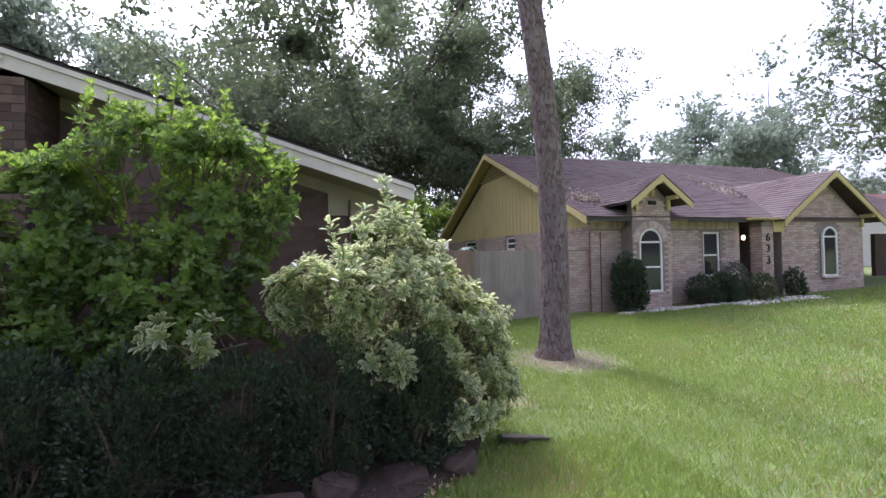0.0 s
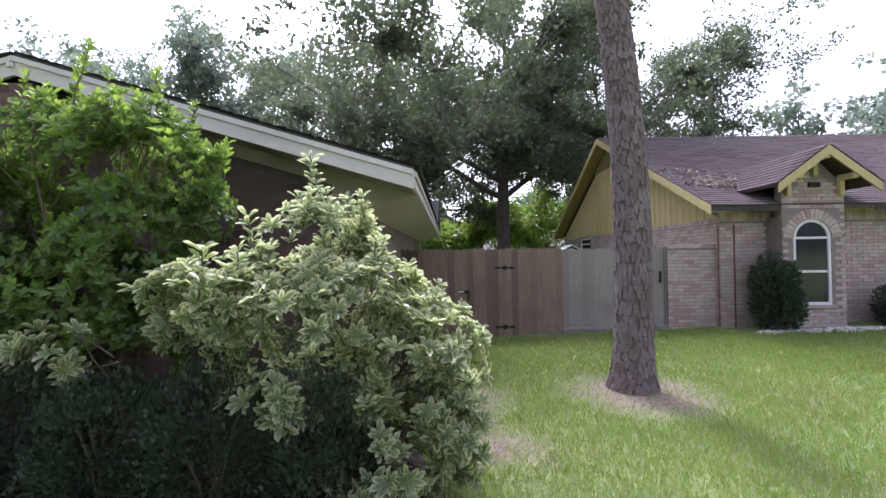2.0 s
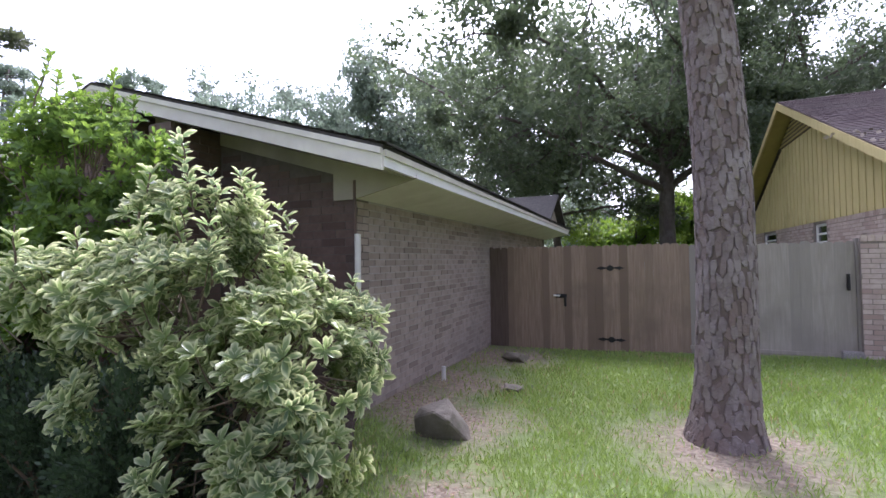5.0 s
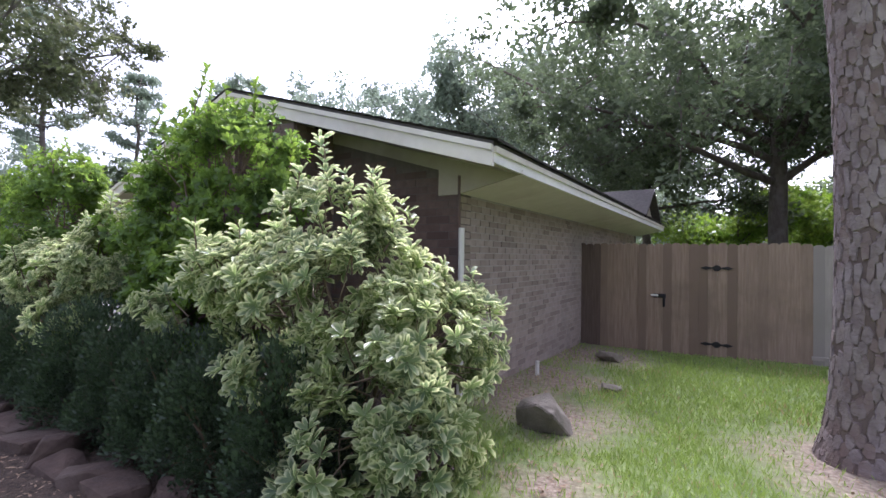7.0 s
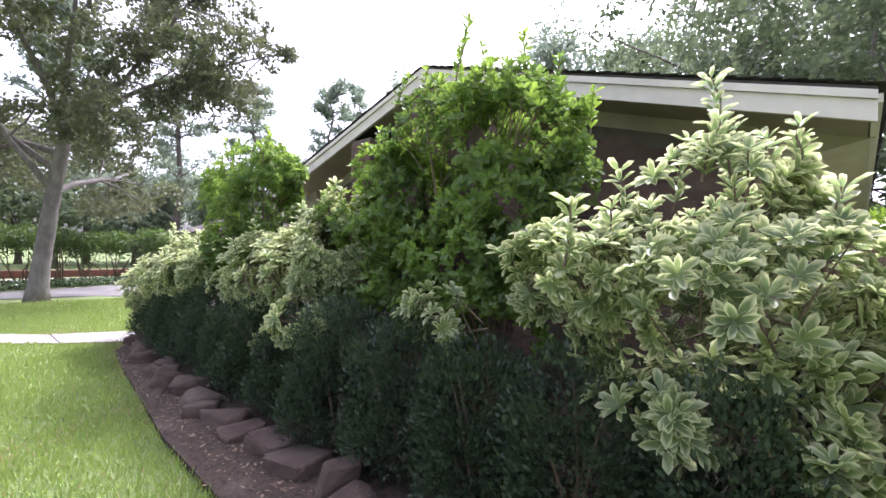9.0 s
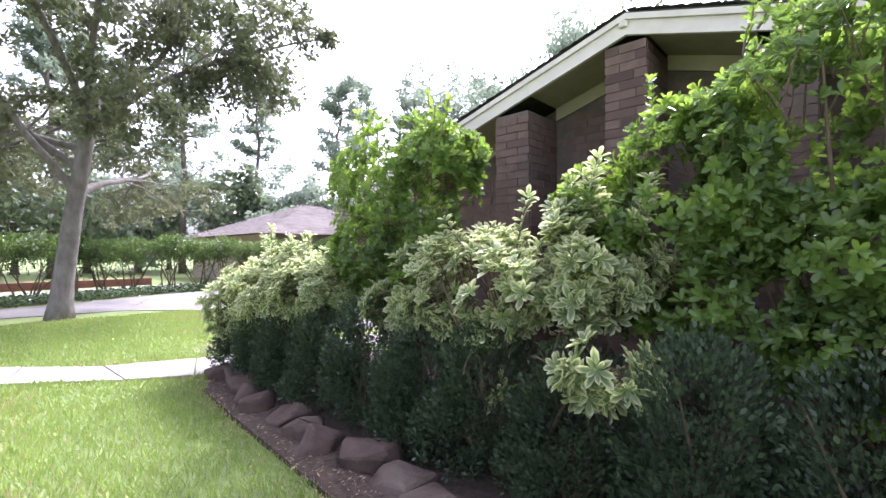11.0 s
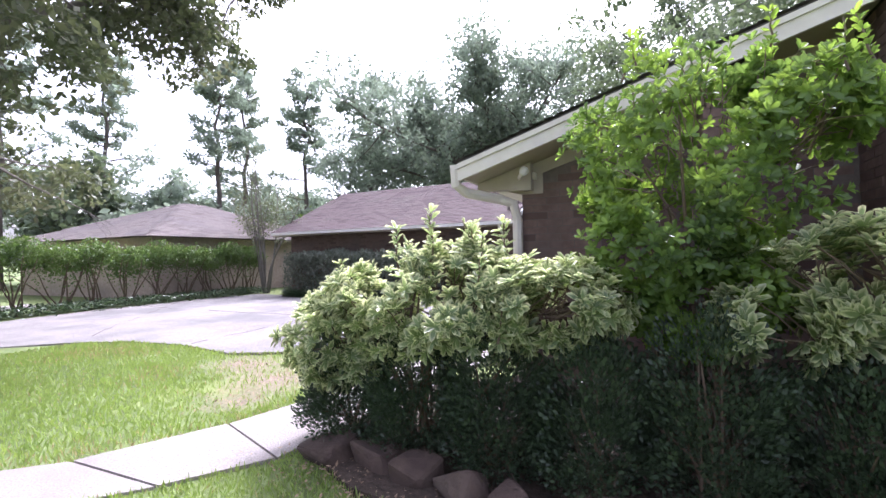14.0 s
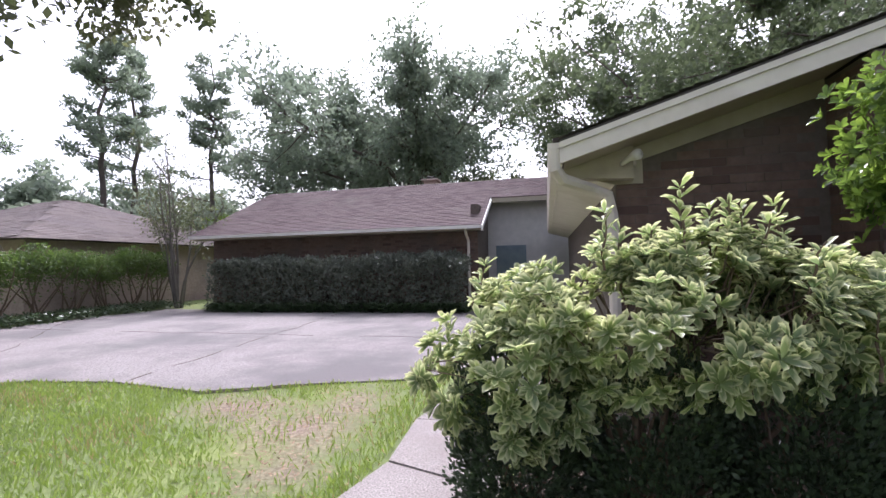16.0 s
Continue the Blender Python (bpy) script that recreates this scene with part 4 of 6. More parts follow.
brick_parts(col, lambda u, w, z: (u, 10.62 - w, z), 14.5, 14.95, 0.3, 2.4, BRICK_PALE, 0.075, 0.23, seed=52)
brick_parts(col, lambda u, w, z: (14.5 - w, u, z), 10.62, 11.0, 0.3, 2.4, BRICK_PALE, 0.075, 0.23, seed=53)
part("porch_panel", Shape().box(14.96, 10.6, 2.25, 15.38, 10.68, 2.62), YELLOW, nb, "yellow porch panel")
part("porch_roof", Shape().box(13.9, 10.4, 2.6, 15.5, 13.0, 2.66), YELLOW_DARK, nb)
for i, ch in enumerate("633"):
    cu = bpy.data.curves.new("number", "FONT")
    cu.body, cu.size, cu.extrude = ch, 0.34, 0.012
    tmp = bpy.data.objects.new("tmp", cu)
    me = bpy.data.meshes.new_from_object(tmp)
    bpy.data.objects.remove(tmp)
    me.transform(pose(14.63, 10.595, 1.98 - i * 0.34, 90, 0, 0))
    part("house_number", me, IRON, nb, "black house number")
lampn = part("wall_lamp", Shape().box(14.2, NY - 0.1, 1.95, 14.32, NY - 0.01, 2.02, 0.01), IRON, nb)
bulb, nt_b = nodes_of("lit lamp glass")
em = nt_b.nodes.new("ShaderNodeEmission")
em.inputs["Color"].default_value, em.inputs["Strength"].default_value = (1.0, 0.72, 0.4, 1), 2.5
nt_b.links.new(em.outputs[0], nt_b.nodes.new("ShaderNodeOutputMaterial").inputs["Surface"])
part("lamp_glass", Shape().lathe(14.26, NY - 0.07, [(0.03, 2.02), (0.055, 2.06), (0.055, 2.14), (0.03, 2.18)], 10), bulb, lampn, "glowing warm glass")
nb.location.x -= 1.42
# brick wing wall between fence and house
wingw = thing("brick_wall", "pale brick garden wall beside the fence", "wall", (7.4, 11.0, 0.1))
wwm = part("core", Shape().box(6.75, 11.06, -0.1, 8.0, 11.2, 1.84), MORTAR_BROWN, wingw)
brick_parts(wwm, lambda u, w, z: (u, 11.06 - w, z), 6.75, 8.0, 0.03, 1.78, BRICK_PALE, 0.075, 0.23, window=(6, 9, 0, 3), seed=60)
for u in np.arange(6.75, 7.98, 0.083):
    part("cap_brick", Shape().box(u + 0.004, 11.03, 1.785, u + 0.079, 11.22, 1.88), BRICK_PALE, wingw)
wingw.location += Vector((-0.29, 0.17, 0.02))
# pebbles along the foot of the neighbour's wall
prng = np.random.default_rng(21)
peb = Shape()
ico = bmesh.new()
bmesh.ops.create_icosphere(ico, subdivisions=1, radius=1.0)
ICO_V = np.array([v.co[:] for v in ico.verts])
ICO_F = [tuple(v.index for v in f.verts) for f in ico.faces]
ico.free()
for i in range(700):
    u = 7.7 + 6.4 * prng.random()
    yy = 10.25 - 0.12 * (u - 7.7) * 0.2 + prng.normal() * 0.10 - (0.5 * prng.random() if u > 11.2 else 0)
    r = 0.025 + 0.03 * prng.random()
    peb.add(ICO_V * r * (1, 1, 0.6) + (u, yy, ground_z(u, yy) + r * 0.3 + 0.02), ICO_F)
whole("pebble_edging", peb, GRAVEL, "white pebble edging at the foot of the brick wall", "pebbles", kind="stuff")

# ---- long wing across the driveway ----
wg = thing("garage_wing", "low dark brick wing under a long shingle roof", "house", (-14, 18, 0))
GYF, GX0, GX1 = 15.9, -18.75, -8.9
g_front = part("front_wall", Shape().box(GX0, GYF, -0.1, GX1, GYF + 0.25, 2.6).box(GX0, GYF + 0.25, -0.1, GX0 + 0.25, 25, 2.6).box(GX1 - 0.25, GYF + 0.25, -0.1, GX1, 18.6, 3.4), MORTAR_DARK, wg, "dark brown brick wall")
brick_parts(g_front, lambda u, w, z: (u, GYF - w, z), GX0, GX1, 0.0, 2.55, BRICK_DARK, 0.088, 0.3, seed=70)
G_SL = 0.455
def wing_roof(y): return 2.66 + G_SL * (y - 15.3)
gdk = Shape()
gdk.prism([(15.3, 2.66), (20.2, wing_roof(20.2)), (20.2, wing_roof(20.2) - 0.1), (15.3, 2.56)], "x", -19.2, -8.7)
gdk.prism([(17.9, wing_roof(17.9)), (20.2, wing_roof(20.2)), (20.2, wing_roof(20.2) - 0.1), (17.9, wing_roof(17.9) - 0.1)], "x", -8.7, -3.5)
gdk.prism([(25.1, 2.66), (20.2, wing_roof(20.2)), (20.2, wing_roof(20.2) - 0.1), (25.1, 2.56)], "x", -19.2, -3.5)
groof = part("roof", gdk, SHINGLE, wg, "purplish brown shingle roof")
rn = math.hypot(4.9, 4.9 * G_SL)
uv_ = (0, 4.9 / rn, 4.9 * G_SL / rn)
shingle_slope(groof, (-19.22, 15.28, 2.655), (1, 0, 0), uv_, 10.52, rn, SHINGLE, 0.15, 0.4, seed=71)
shingle_slope(groof, (-8.7, 17.88, wing_roof(17.88)), (1, 0, 0), uv_, 5.2, rn * 2.3 / 4.9, SHINGLE, 0.15, 0.4, seed=72)
part("gutter", Shape().prism([(15.3, 2.64), (15.19, 2.64), (15.21, 2.54), (15.3, 2.54)], "x", -19.2, -8.7), PAINT_WHITE, wg, "white gutter")
part("rake_board", Shape().prism([(15.3, 2.62), (17.9, wing_roof(17.9) - 0.03), (17.9, wing_roof(17.9) - 0.2), (15.3, 2.45)], "x", -8.7, -8.66), PAINT_WHITE, wg, "white rake board")
part("downspout", Shape().tube([(-9.2, 15.25, 2.56), (-9.2, 15.5, 2.35), (-9.2, 15.86, 2.2), (-9.2, 15.88, 0.1)], 0.045, 8), PAINT, wg, "cream downspout")
part("entry_wall", Shape().box(-8.9, 18.5, 0.0, -3.5, 18.7, 3.75), plain("pale grey stucco", (0.42, 0.41, 0.39), (0.5, 0.49, 0.46), 4, 0.8, 0.1), wg, "pale grey stucco entry wall")
part("entry_door", Shape().box(-8.6, 18.44, 0.0, -7.5, 18.5, 2.1, 0.01), plain("blue grey glass door", (0.10, 0.14, 0.17), (0.14, 0.18, 0.21), 3, 0.15, 0.0), wg, "blue-grey glazed door")
part("entry_eave", Shape().box(-8.66, 17.86, wing_roof(17.9) - 0.2, -3.5, 17.9, wing_roof(17.9) - 0.04), PAINT_OLIVE, wg)
part("eave_soffit", Shape().box(-19.2, 15.3, 2.5, -8.7, 15.95, 2.53), PAINT_OLIVE, wg)
chim = part("chimney", Shape().box(-12.3, 21.9, 3.8, -11.7, 22.5, 5.35, 0.02).box(-12.4, 21.8, 5.35, -11.6, 22.6, 5.45, 0.02), BRICK_SIDE, wg, "small brick chimney")
part("chimney_cap", Shape().box(-12.2, 22.0, 5.45, -11.8, 22.4, 5.6, 0.02), IRON, chim)
part("roof_pipe", Shape().tube([(-13.2, 21.4, 4.4), (-13.2, 21.4, 5.3)], 0.05, 8), PVC, wg)

# ---- third house behind the privet row ----
h3 = thing("hipped_house", "far brick house with a grey hipped roof", "house", (-28, 18, 0))
part("wall", Shape().box(-33.5, 12.6, 0, -23.0, 23.4, 2.6), BRICK_PALE, h3, "pale pink brick wall")
hp = Shape().add([(-34.2, 11.9, 2.55), (-22.3, 11.9, 2.55), (-22.3, 24.1, 2.55), (-34.2, 24.1, 2.55), (-28.2, 17.6, 4.75), (-28.2, 18.8, 4.75)], [(0, 1, 4), (1, 2, 5, 4), (2, 3, 5), (3, 0, 4, 5), (0, 3, 2, 1)])
h3roof = part("roof", hp, SHINGLE_GREY, h3, "grey-brown hipped shingle roof")
rn3 = math.hypot(5.9, 2.2)
shingle_slope(h3roof, (-22.28, 24.1, 2.56), (0, -1, 0), (-5.9 / rn3, 0, 2.2 / rn3), 12.2, rn3, SHINGLE_GREY, 0.2, 0.5, seed=75, clip=lambda u, r: abs(u - 6.1) < 5.5 * (1 - r / rn3) + 0.35)
shingle_slope(h3roof, (-34.2, 11.88, 2.56), (1, 0, 0), (0, 5.7 / math.hypot(5.7, 2.2), 2.2 / math.hypot(5.7, 2.2)), 11.9, math.hypot(5.7, 2.2), SHINGLE_GREY, 0.2, 0.5, seed=76, clip=lambda u, r: abs(u - 5.95) < 5.8 * (1 - r / math.hypot(5.7, 2.2)) - 0.1)

# ---- white house and gate beyond the neighbour ----
wh = thing("white_house", "white house with a red-brown roof and porch", "house", (40, 22, 0.6))
part("wall", Shape().prism([(17, 0.4), (27, 0.4), (27, 3.2), (22, 5.3), (17, 3.2)], "x", 34.5, 46), PAINT_WHITE, wh, "white gable wall")
for s in (-1, 1):
    part("roof", Shape().prism([(22 + 5.8 * s, 2.85), (22, 5.55), (22, 5.4), (22 + 5.8 * s, 2.7)], "x", 33.8, 47), RUST, wh, "red-brown roof")
part("porch_roof", Shape().prism([(14.2, 2.7), (17.0, 3.9), (17.0, 3.75), (14.2, 2.55)], "x", 33.2, 46), SHINGLE_GREY, wh)
part("porch_post", Shape().box(34.0, 14.4, 0.4, 34.3, 14.7, 2.6, 0.01), PAINT_WHITE, wh)
part("porch_wall", Shape().box(35.0, 16.5, 0.4, 45, 17.0, 2.7), BRICK_SIDE, wh)
gt = thing("metal_gate", "red-brown board gate at the end of the lawn", "gate", (25, 13.5, 0.5))
gt_f = part("gate_frame", Shape().box(22.2, 12.95, 0.45, 22.35, 13.1, 2.3, 0.01).box(25.6, 12.95, 0.45, 25.75, 13.1, 2.3, 0.01).box(22.35, 13.0, 2.15, 25.6, 13.06, 2.3, 0.01).box(22.35, 13.0, 0.55, 25.6, 13.06, 0.65, 0.01), WOOD_DARK, gt)
for i in range(22):
    part("board", Shape().box(22.36 + i * 0.147, 13.065, 0.65, 22.36 + i * 0.147 + 0.14, 13.09, 2.15), WOOD_DARK, gt)
whole("road", poly_slab([(19.4, 8.6), (60, 6), (60, 12), (21, 11.2)], 0.2, 0.61), CONCRETE, "pale concrete drive beyond the lawn", "driveway", kind="structure")


# ---- trees ----
def branch_path(p, d, length, steps, rng, droop=0.0, wander=0.12):
    pts = [np.array(p, float)]
    d = np.array(d, float)
    d /= np.linalg.norm(d)
    for _ in range(steps):
        d = d + rng.normal(size=3) * wander + np.array((0, 0, -droop))
        d /= np.linalg.norm(d)
        pts.append(pts[-1] + d * length / steps)
    return np.array(pts)


def broad_tree(name, label, x, y, height, spread, trunk_r, fork, bark, leaf, seed, leaves=14000, size=0.16, limbs=7, lean=(0, 0), clump=0.9, z0=0.0, droop=0.04,
               low=0.25, side=None, sub=6, hang=0.0):
    """A broadleaf tree: tapered trunk, limbs, side branches, and leaf clumps at their ends. side: (dx, dy) pulls the crown that way."""
    rng = np.random.default_rng(seed)
    t = thing(name, label, "tree", (x, y, z0))
    wood, ends = Shape(), []
    top = np.array((x + lean[0], y + lean[1], z0 + fork))
    n = 9
    path = np.array([(x + lean[0] * (i / n) ** 1.3 + rng.normal() * 0.03 * i / n, y + lean[1] * (i / n) ** 1.3, z0 - 0.15 + (fork + 0.15) * i / n) for i in range(n + 1)])
    rad = np.array([trunk_r * (1.0 - 0.32 * i / n) * (1.45 if i == 0 else (1.12 if i == 1 else 1)) for i in range(n + 1)])
    wood.tube(path, rad, 14)
    crown_h = height - fork
    for k in range(limbs):
        az = 2 * math.pi * (k + rng.random() * 0.7) / limbs
        up = 0.35 + 1.1 * rng.random() if k else 2.5
        d = np.array((math.cos(az), math.sin(az), up))
        if side is not None:
            d[:2] += np.array(side) * 0.6
        start = path[-1] if k < 3 else path[-1 - min(3, k % 4)]
        ln = math.hypot(spread, crown_h) * (0.46 + 0.2 * rng.random()) * (1.0 if up < 1.2 else 0.85)
        main = branch_path(start, d, ln, 8, rng, droop * 0.6, 0.10)
        wood.tube(main, np.linspace(trunk_r * 0.42, trunk_r * 0.07, len(main)), 7, False)
        for j in range(sub):
            i = 2 + int(rng.random() * (len(main) - 3)) if j else len(main) - 2
            d2 = (main[min(i + 1, len(main) - 1)] - main[i]) / ln * 8 + rng.normal(size=3) * 0.75
            l2 = ln * (0.28 + 0.22 * rng.random())
            s2 = branch_path(main[i], d2, l2, 5, rng, droop, 0.16)
            wood.tube(s2, np.linspace(trunk_r * 0.14, trunk_r * 0.025, len(s2)), 4, False)
            for q in range(5):
                i3 = 1 + int(rng.random() * 4)
                d3 = rng.normal(size=3) + np.array((0, 0, 0.15 - hang))
                s3 = branch_path(s2[i3], d3, l2 * 0.42, 3, rng, droop + hang * 0.3, 0.2)
                wood.tube(s3, np.linspace(trunk_r * 0.04, trunk_r * 0.012, len(s3)), 3, False)
                ends += [s3[-1], s3[2], s3[1]]
            ends += [s2[-1], s2[-2], main[-1]]
    part("trunk", wood, bark, t, smooth=True)
    ends = np.array(ends)
    ends = ends[ends[:, 2] > z0 + fork * low]
    which = rng.integers(0, len(ends), leaves)
    # fewer leaves near the heart of the crown, dense sprays at the ends
    sc = clump * (0.35 + 0.65 * rng.random(len(ends)))[which]
    off = unit(leaves, rng) * (rng.random(leaves) ** 0.45 * sc)[:, None] * (0.8, 0.8, 0.5)
    at = ends[which] + off
    nrm = unit(leaves, rng) + np.array((0, 0, 0.7))
    ax = unit(leaves, rng) + np.array((0, 0, -0.25))
    ln = size * (0.6 + 0.8 * rng.random(leaves))
    part("crown", leaf_mesh("crown", at, ax, nrm, ln, ln * 0.55), leaf, t, kind="stuff")
    return t


def pine_tree(name, label, x, y, height, trunk_r, seed, bare=0.38, leaves=5000, size=0.36, spread=3.0, mat_=None):
    rng = np.random.default_rng(seed)
    t = thing(name, label, "tree", (x, y, 0))
    wood, ends = Shape(), []
    path = np.array([(x + rng.normal() * 0.02 * i, y + rng.normal() * 0.02 * i, height * i / 10 - 0.1 * (i == 0)) for i in range(11)])
    wood.tube(path, np.linspace(trunk_r, trunk_r * 0.2, 11), 8)
    for k in range(34):
        h = bare + (1 - bare) * rng.random() ** 0.8
        p = path[0] + (path[-1] - path[0]) * h
        az = rng.random() * 6.28
        ln = spread * (1.15 - 0.7 * (h - bare) / (1 - bare)) * (0.5 + 0.6 * rng.random())
        b = branch_path(p, (math.cos(az), math.sin(az), 0.25), ln, 4, rng, -0.02, 0.15)
        wood.tube(b, np.linspace(trunk_r * 0.25, trunk_r * 0.05, 5), 4, False)
        ends += [b[-1], b[-1], b[-2], b[2]]
    part("trunk", wood, BARK, t, smooth=True)
    ends = np.array(ends)
    w = rng.integers(0, len(ends), leaves)
    at = ends[w] + unit(leaves, rng) * (rng.random(leaves) ** 0.5)[:, None] * (0.62, 0.62, 0.36)
    ln = size * (0.6 + 0.8 * rng.random(leaves))
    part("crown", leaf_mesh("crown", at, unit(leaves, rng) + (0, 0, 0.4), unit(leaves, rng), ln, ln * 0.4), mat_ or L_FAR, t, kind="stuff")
    return t


# big shade trees behind the fence
broad_tree("shade_tree", "large spreading shade tree behind the fence", 4.9, 27.5, 23, 11.0, 0.42, 7.6, BARK, L_OAK, 101, leaves=125000, size=0.215, limbs=12, clump=1.42, side=(-0.12, -0.1), low=0.25, sub=9)
broad_tree("shade_tree", "tall dark shade tree beyond the neighbour's gable", 12.5, 34.5, 24, 11.5, 0.33, 9.0, BARK, L_OAK, 102, leaves=80000, size=0.21, limbs=11, clump=1.42, low=0.3, sub=9)
broad_tree("shade_tree", "dark shade tree behind the house roof", -1.5, 34, 16, 6.5, 0.3, 6.0, BARK, L_OAK, 103, leaves=21600, size=0.29, limbs=11, clump=1.42, low=0.3, sub=9, side=(0.2, 0))
broad_tree("shade_tree", "shade tree above the neighbour's ridge", 21, 38, 17, 8.5, 0.34, 6.0, BARK, L_OAK, 104, leaves=21600, size=0.31, limbs=11, clump=1.42, low=0.3, sub=9)
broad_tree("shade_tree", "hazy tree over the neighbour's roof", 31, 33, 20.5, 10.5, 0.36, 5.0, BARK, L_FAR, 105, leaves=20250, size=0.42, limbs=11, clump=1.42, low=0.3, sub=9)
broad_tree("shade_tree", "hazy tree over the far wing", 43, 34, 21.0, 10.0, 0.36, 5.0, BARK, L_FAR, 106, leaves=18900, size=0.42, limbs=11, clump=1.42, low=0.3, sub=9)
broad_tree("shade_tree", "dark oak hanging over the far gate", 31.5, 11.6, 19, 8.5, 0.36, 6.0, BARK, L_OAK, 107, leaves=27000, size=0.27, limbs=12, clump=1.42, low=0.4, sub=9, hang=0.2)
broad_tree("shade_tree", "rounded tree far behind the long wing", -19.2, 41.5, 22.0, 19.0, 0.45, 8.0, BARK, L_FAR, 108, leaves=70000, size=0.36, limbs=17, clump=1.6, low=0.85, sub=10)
broad_tree("shade_tree", "brownish tree behind the long wing", -10.5, 40, 12, 5.0, 0.3, 4.5, BARK, L_SUNOAK, 109, leaves=16200, size=0.31, limbs=11, clump=1.42, low=0.4, sub=9)
broad_tree("shade_tree", "low bright tree behind the fence", 3.5, 38, 9.5, 4.5, 0.16, 2.5, BARK, L_BRIGHT, 110, leaves=12150, size=0.29, limbs=10, clump=1.35, low=0.2, sub=9)
broad_tree("shade_tree", "low bright tree behind the fence", 9.0, 40, 10, 4.5, 0.16, 2.5, BARK, L_BRIGHT, 111, leaves=12150, size=0.29, limbs=10, clump=1.35, low=0.2, sub=9)
# oak on the left lawn
broad_tree("oak_tree", "pale-barked oak with drooping sprays on the lawn", -15.1, 3.45, 13.5, 9.5, 0.23, 4.6, BARK_PALE, L_SUNOAK, 120, leaves=60000, size=0.145, limbs=9, clump=0.75, lean=(0.35, 0.5), low=0.6, hang=0.35, droop=0.07, sub=8)
broad_tree("oak_tree", "oak beside the driveway", -23.5, 1.0, 13, 7.5, 0.28, 4.0, BARK, L_SUNOAK, 121, leaves=32400, size=0.18, limbs=8, clump=0.9, low=0.5, hang=0.2)
# pines and far trees beyond the driveway, mostly in the haze-paled leaf colour
for k, (px, py, h, tr) in enumerate(((-31.0, 40, 19.5, 0.26), (-33.0, 32.6, 18.0, 0.26), (-36.0, 26.0, 17.5, 0.26), (-39, 31, 19, 0.28), (-44, 22, 18, 0.28), (-40, 14, 19, 0.3), (-46, 9, 20, 0.3), (-38, 6, 18, 0.3), (-27, 44, 17, 0.24))):
    pine_tree("pine_tree", "tall thin pine with a tufted crown", px, py, h, tr, 130 + k)
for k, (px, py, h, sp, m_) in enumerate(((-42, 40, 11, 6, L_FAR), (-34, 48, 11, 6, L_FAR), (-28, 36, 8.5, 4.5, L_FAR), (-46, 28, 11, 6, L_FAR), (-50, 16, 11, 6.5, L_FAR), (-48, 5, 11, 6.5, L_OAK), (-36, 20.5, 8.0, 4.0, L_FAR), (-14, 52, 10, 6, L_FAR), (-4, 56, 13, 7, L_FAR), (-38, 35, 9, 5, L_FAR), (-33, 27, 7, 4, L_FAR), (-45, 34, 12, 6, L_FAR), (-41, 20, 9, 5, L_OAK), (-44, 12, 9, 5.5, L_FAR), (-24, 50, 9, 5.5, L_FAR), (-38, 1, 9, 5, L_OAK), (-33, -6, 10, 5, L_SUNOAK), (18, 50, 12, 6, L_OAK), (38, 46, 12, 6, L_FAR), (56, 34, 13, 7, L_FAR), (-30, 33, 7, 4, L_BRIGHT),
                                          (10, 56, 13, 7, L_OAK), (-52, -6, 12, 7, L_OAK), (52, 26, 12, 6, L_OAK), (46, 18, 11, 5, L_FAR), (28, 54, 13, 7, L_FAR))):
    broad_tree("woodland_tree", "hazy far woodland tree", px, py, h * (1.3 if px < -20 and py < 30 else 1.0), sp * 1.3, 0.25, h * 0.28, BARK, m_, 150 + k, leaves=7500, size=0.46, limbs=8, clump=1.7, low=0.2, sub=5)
# crepe myrtle at the corner of the long wing
cm = thing("crepe_myrtle", "slender many-stemmed tree at the wing's corner", "tree", (-20.6, 16.3, 0))
crng = np.random.default_rng(170)
cw, tips = Shape(), []
for k in range(9):
    az = crng.random() * 6.28
    b = branch_path((-20.6 + 0.15 * math.cos(az), 16.3 + 0.15 * math.sin(az), -0.05), (0.18 * math.cos(az), 0.18 * math.sin(az), 1.0), 4.0 + 1.6 * crng.random(), 8, crng, 0.0, 0.05)
    cw.tube(b, np.linspace(0.05, 0.018, 9), 6, False)
    for j in range(7):
        i = 4 + j % 5
        b2 = branch_path(b[i], (crng.normal() * 0.5, crng.normal() * 0.5, 1.0), 1.3 * crng.random() + 0.5, 4, crng, 0.0, 0.12)
        cw.tube(b2, np.linspace(0.016, 0.005, 5), 4, False)
        tips += [b2[-1], b2[-2], b2[2]]
part("stem_tangle", cw, BARK_PALE, cm, smooth=True)
tips = np.array(tips)
w_ = crng.integers(0, len(tips), 3600)
ln_ = 0.10 * (0.6 + 0.8 * crng.random(3600))
part("crown", leaf_mesh("crown", tips[w_] + crng.normal(size=(3600, 3)) * 0.22, unit(3600, crng), unit(3600, crng) + (0, 0, 0.5), ln_, ln_ * 0.5), L_SUNOAK, cm, kind="stuff")

# ---- the pine on the lawn, with plated bark ----
pine = thing("pine_tree", "tall pine with thick plated bark on the lawn", "tree", (4.0, 7.2, 0))
PH = 13.0


def pine_axis(z):
    b = min(z, 5.5)
    return np.array((4.06 + 0.060 * b - 0.0185 * b * b - 0.14 * (z - b), 7.25 + 0.01 * z, z))


def pine_r(z):
    return 0.245 * (1 - 0.035 * z) + 0.085 * math.exp(-max(z, 0) / 0.22)


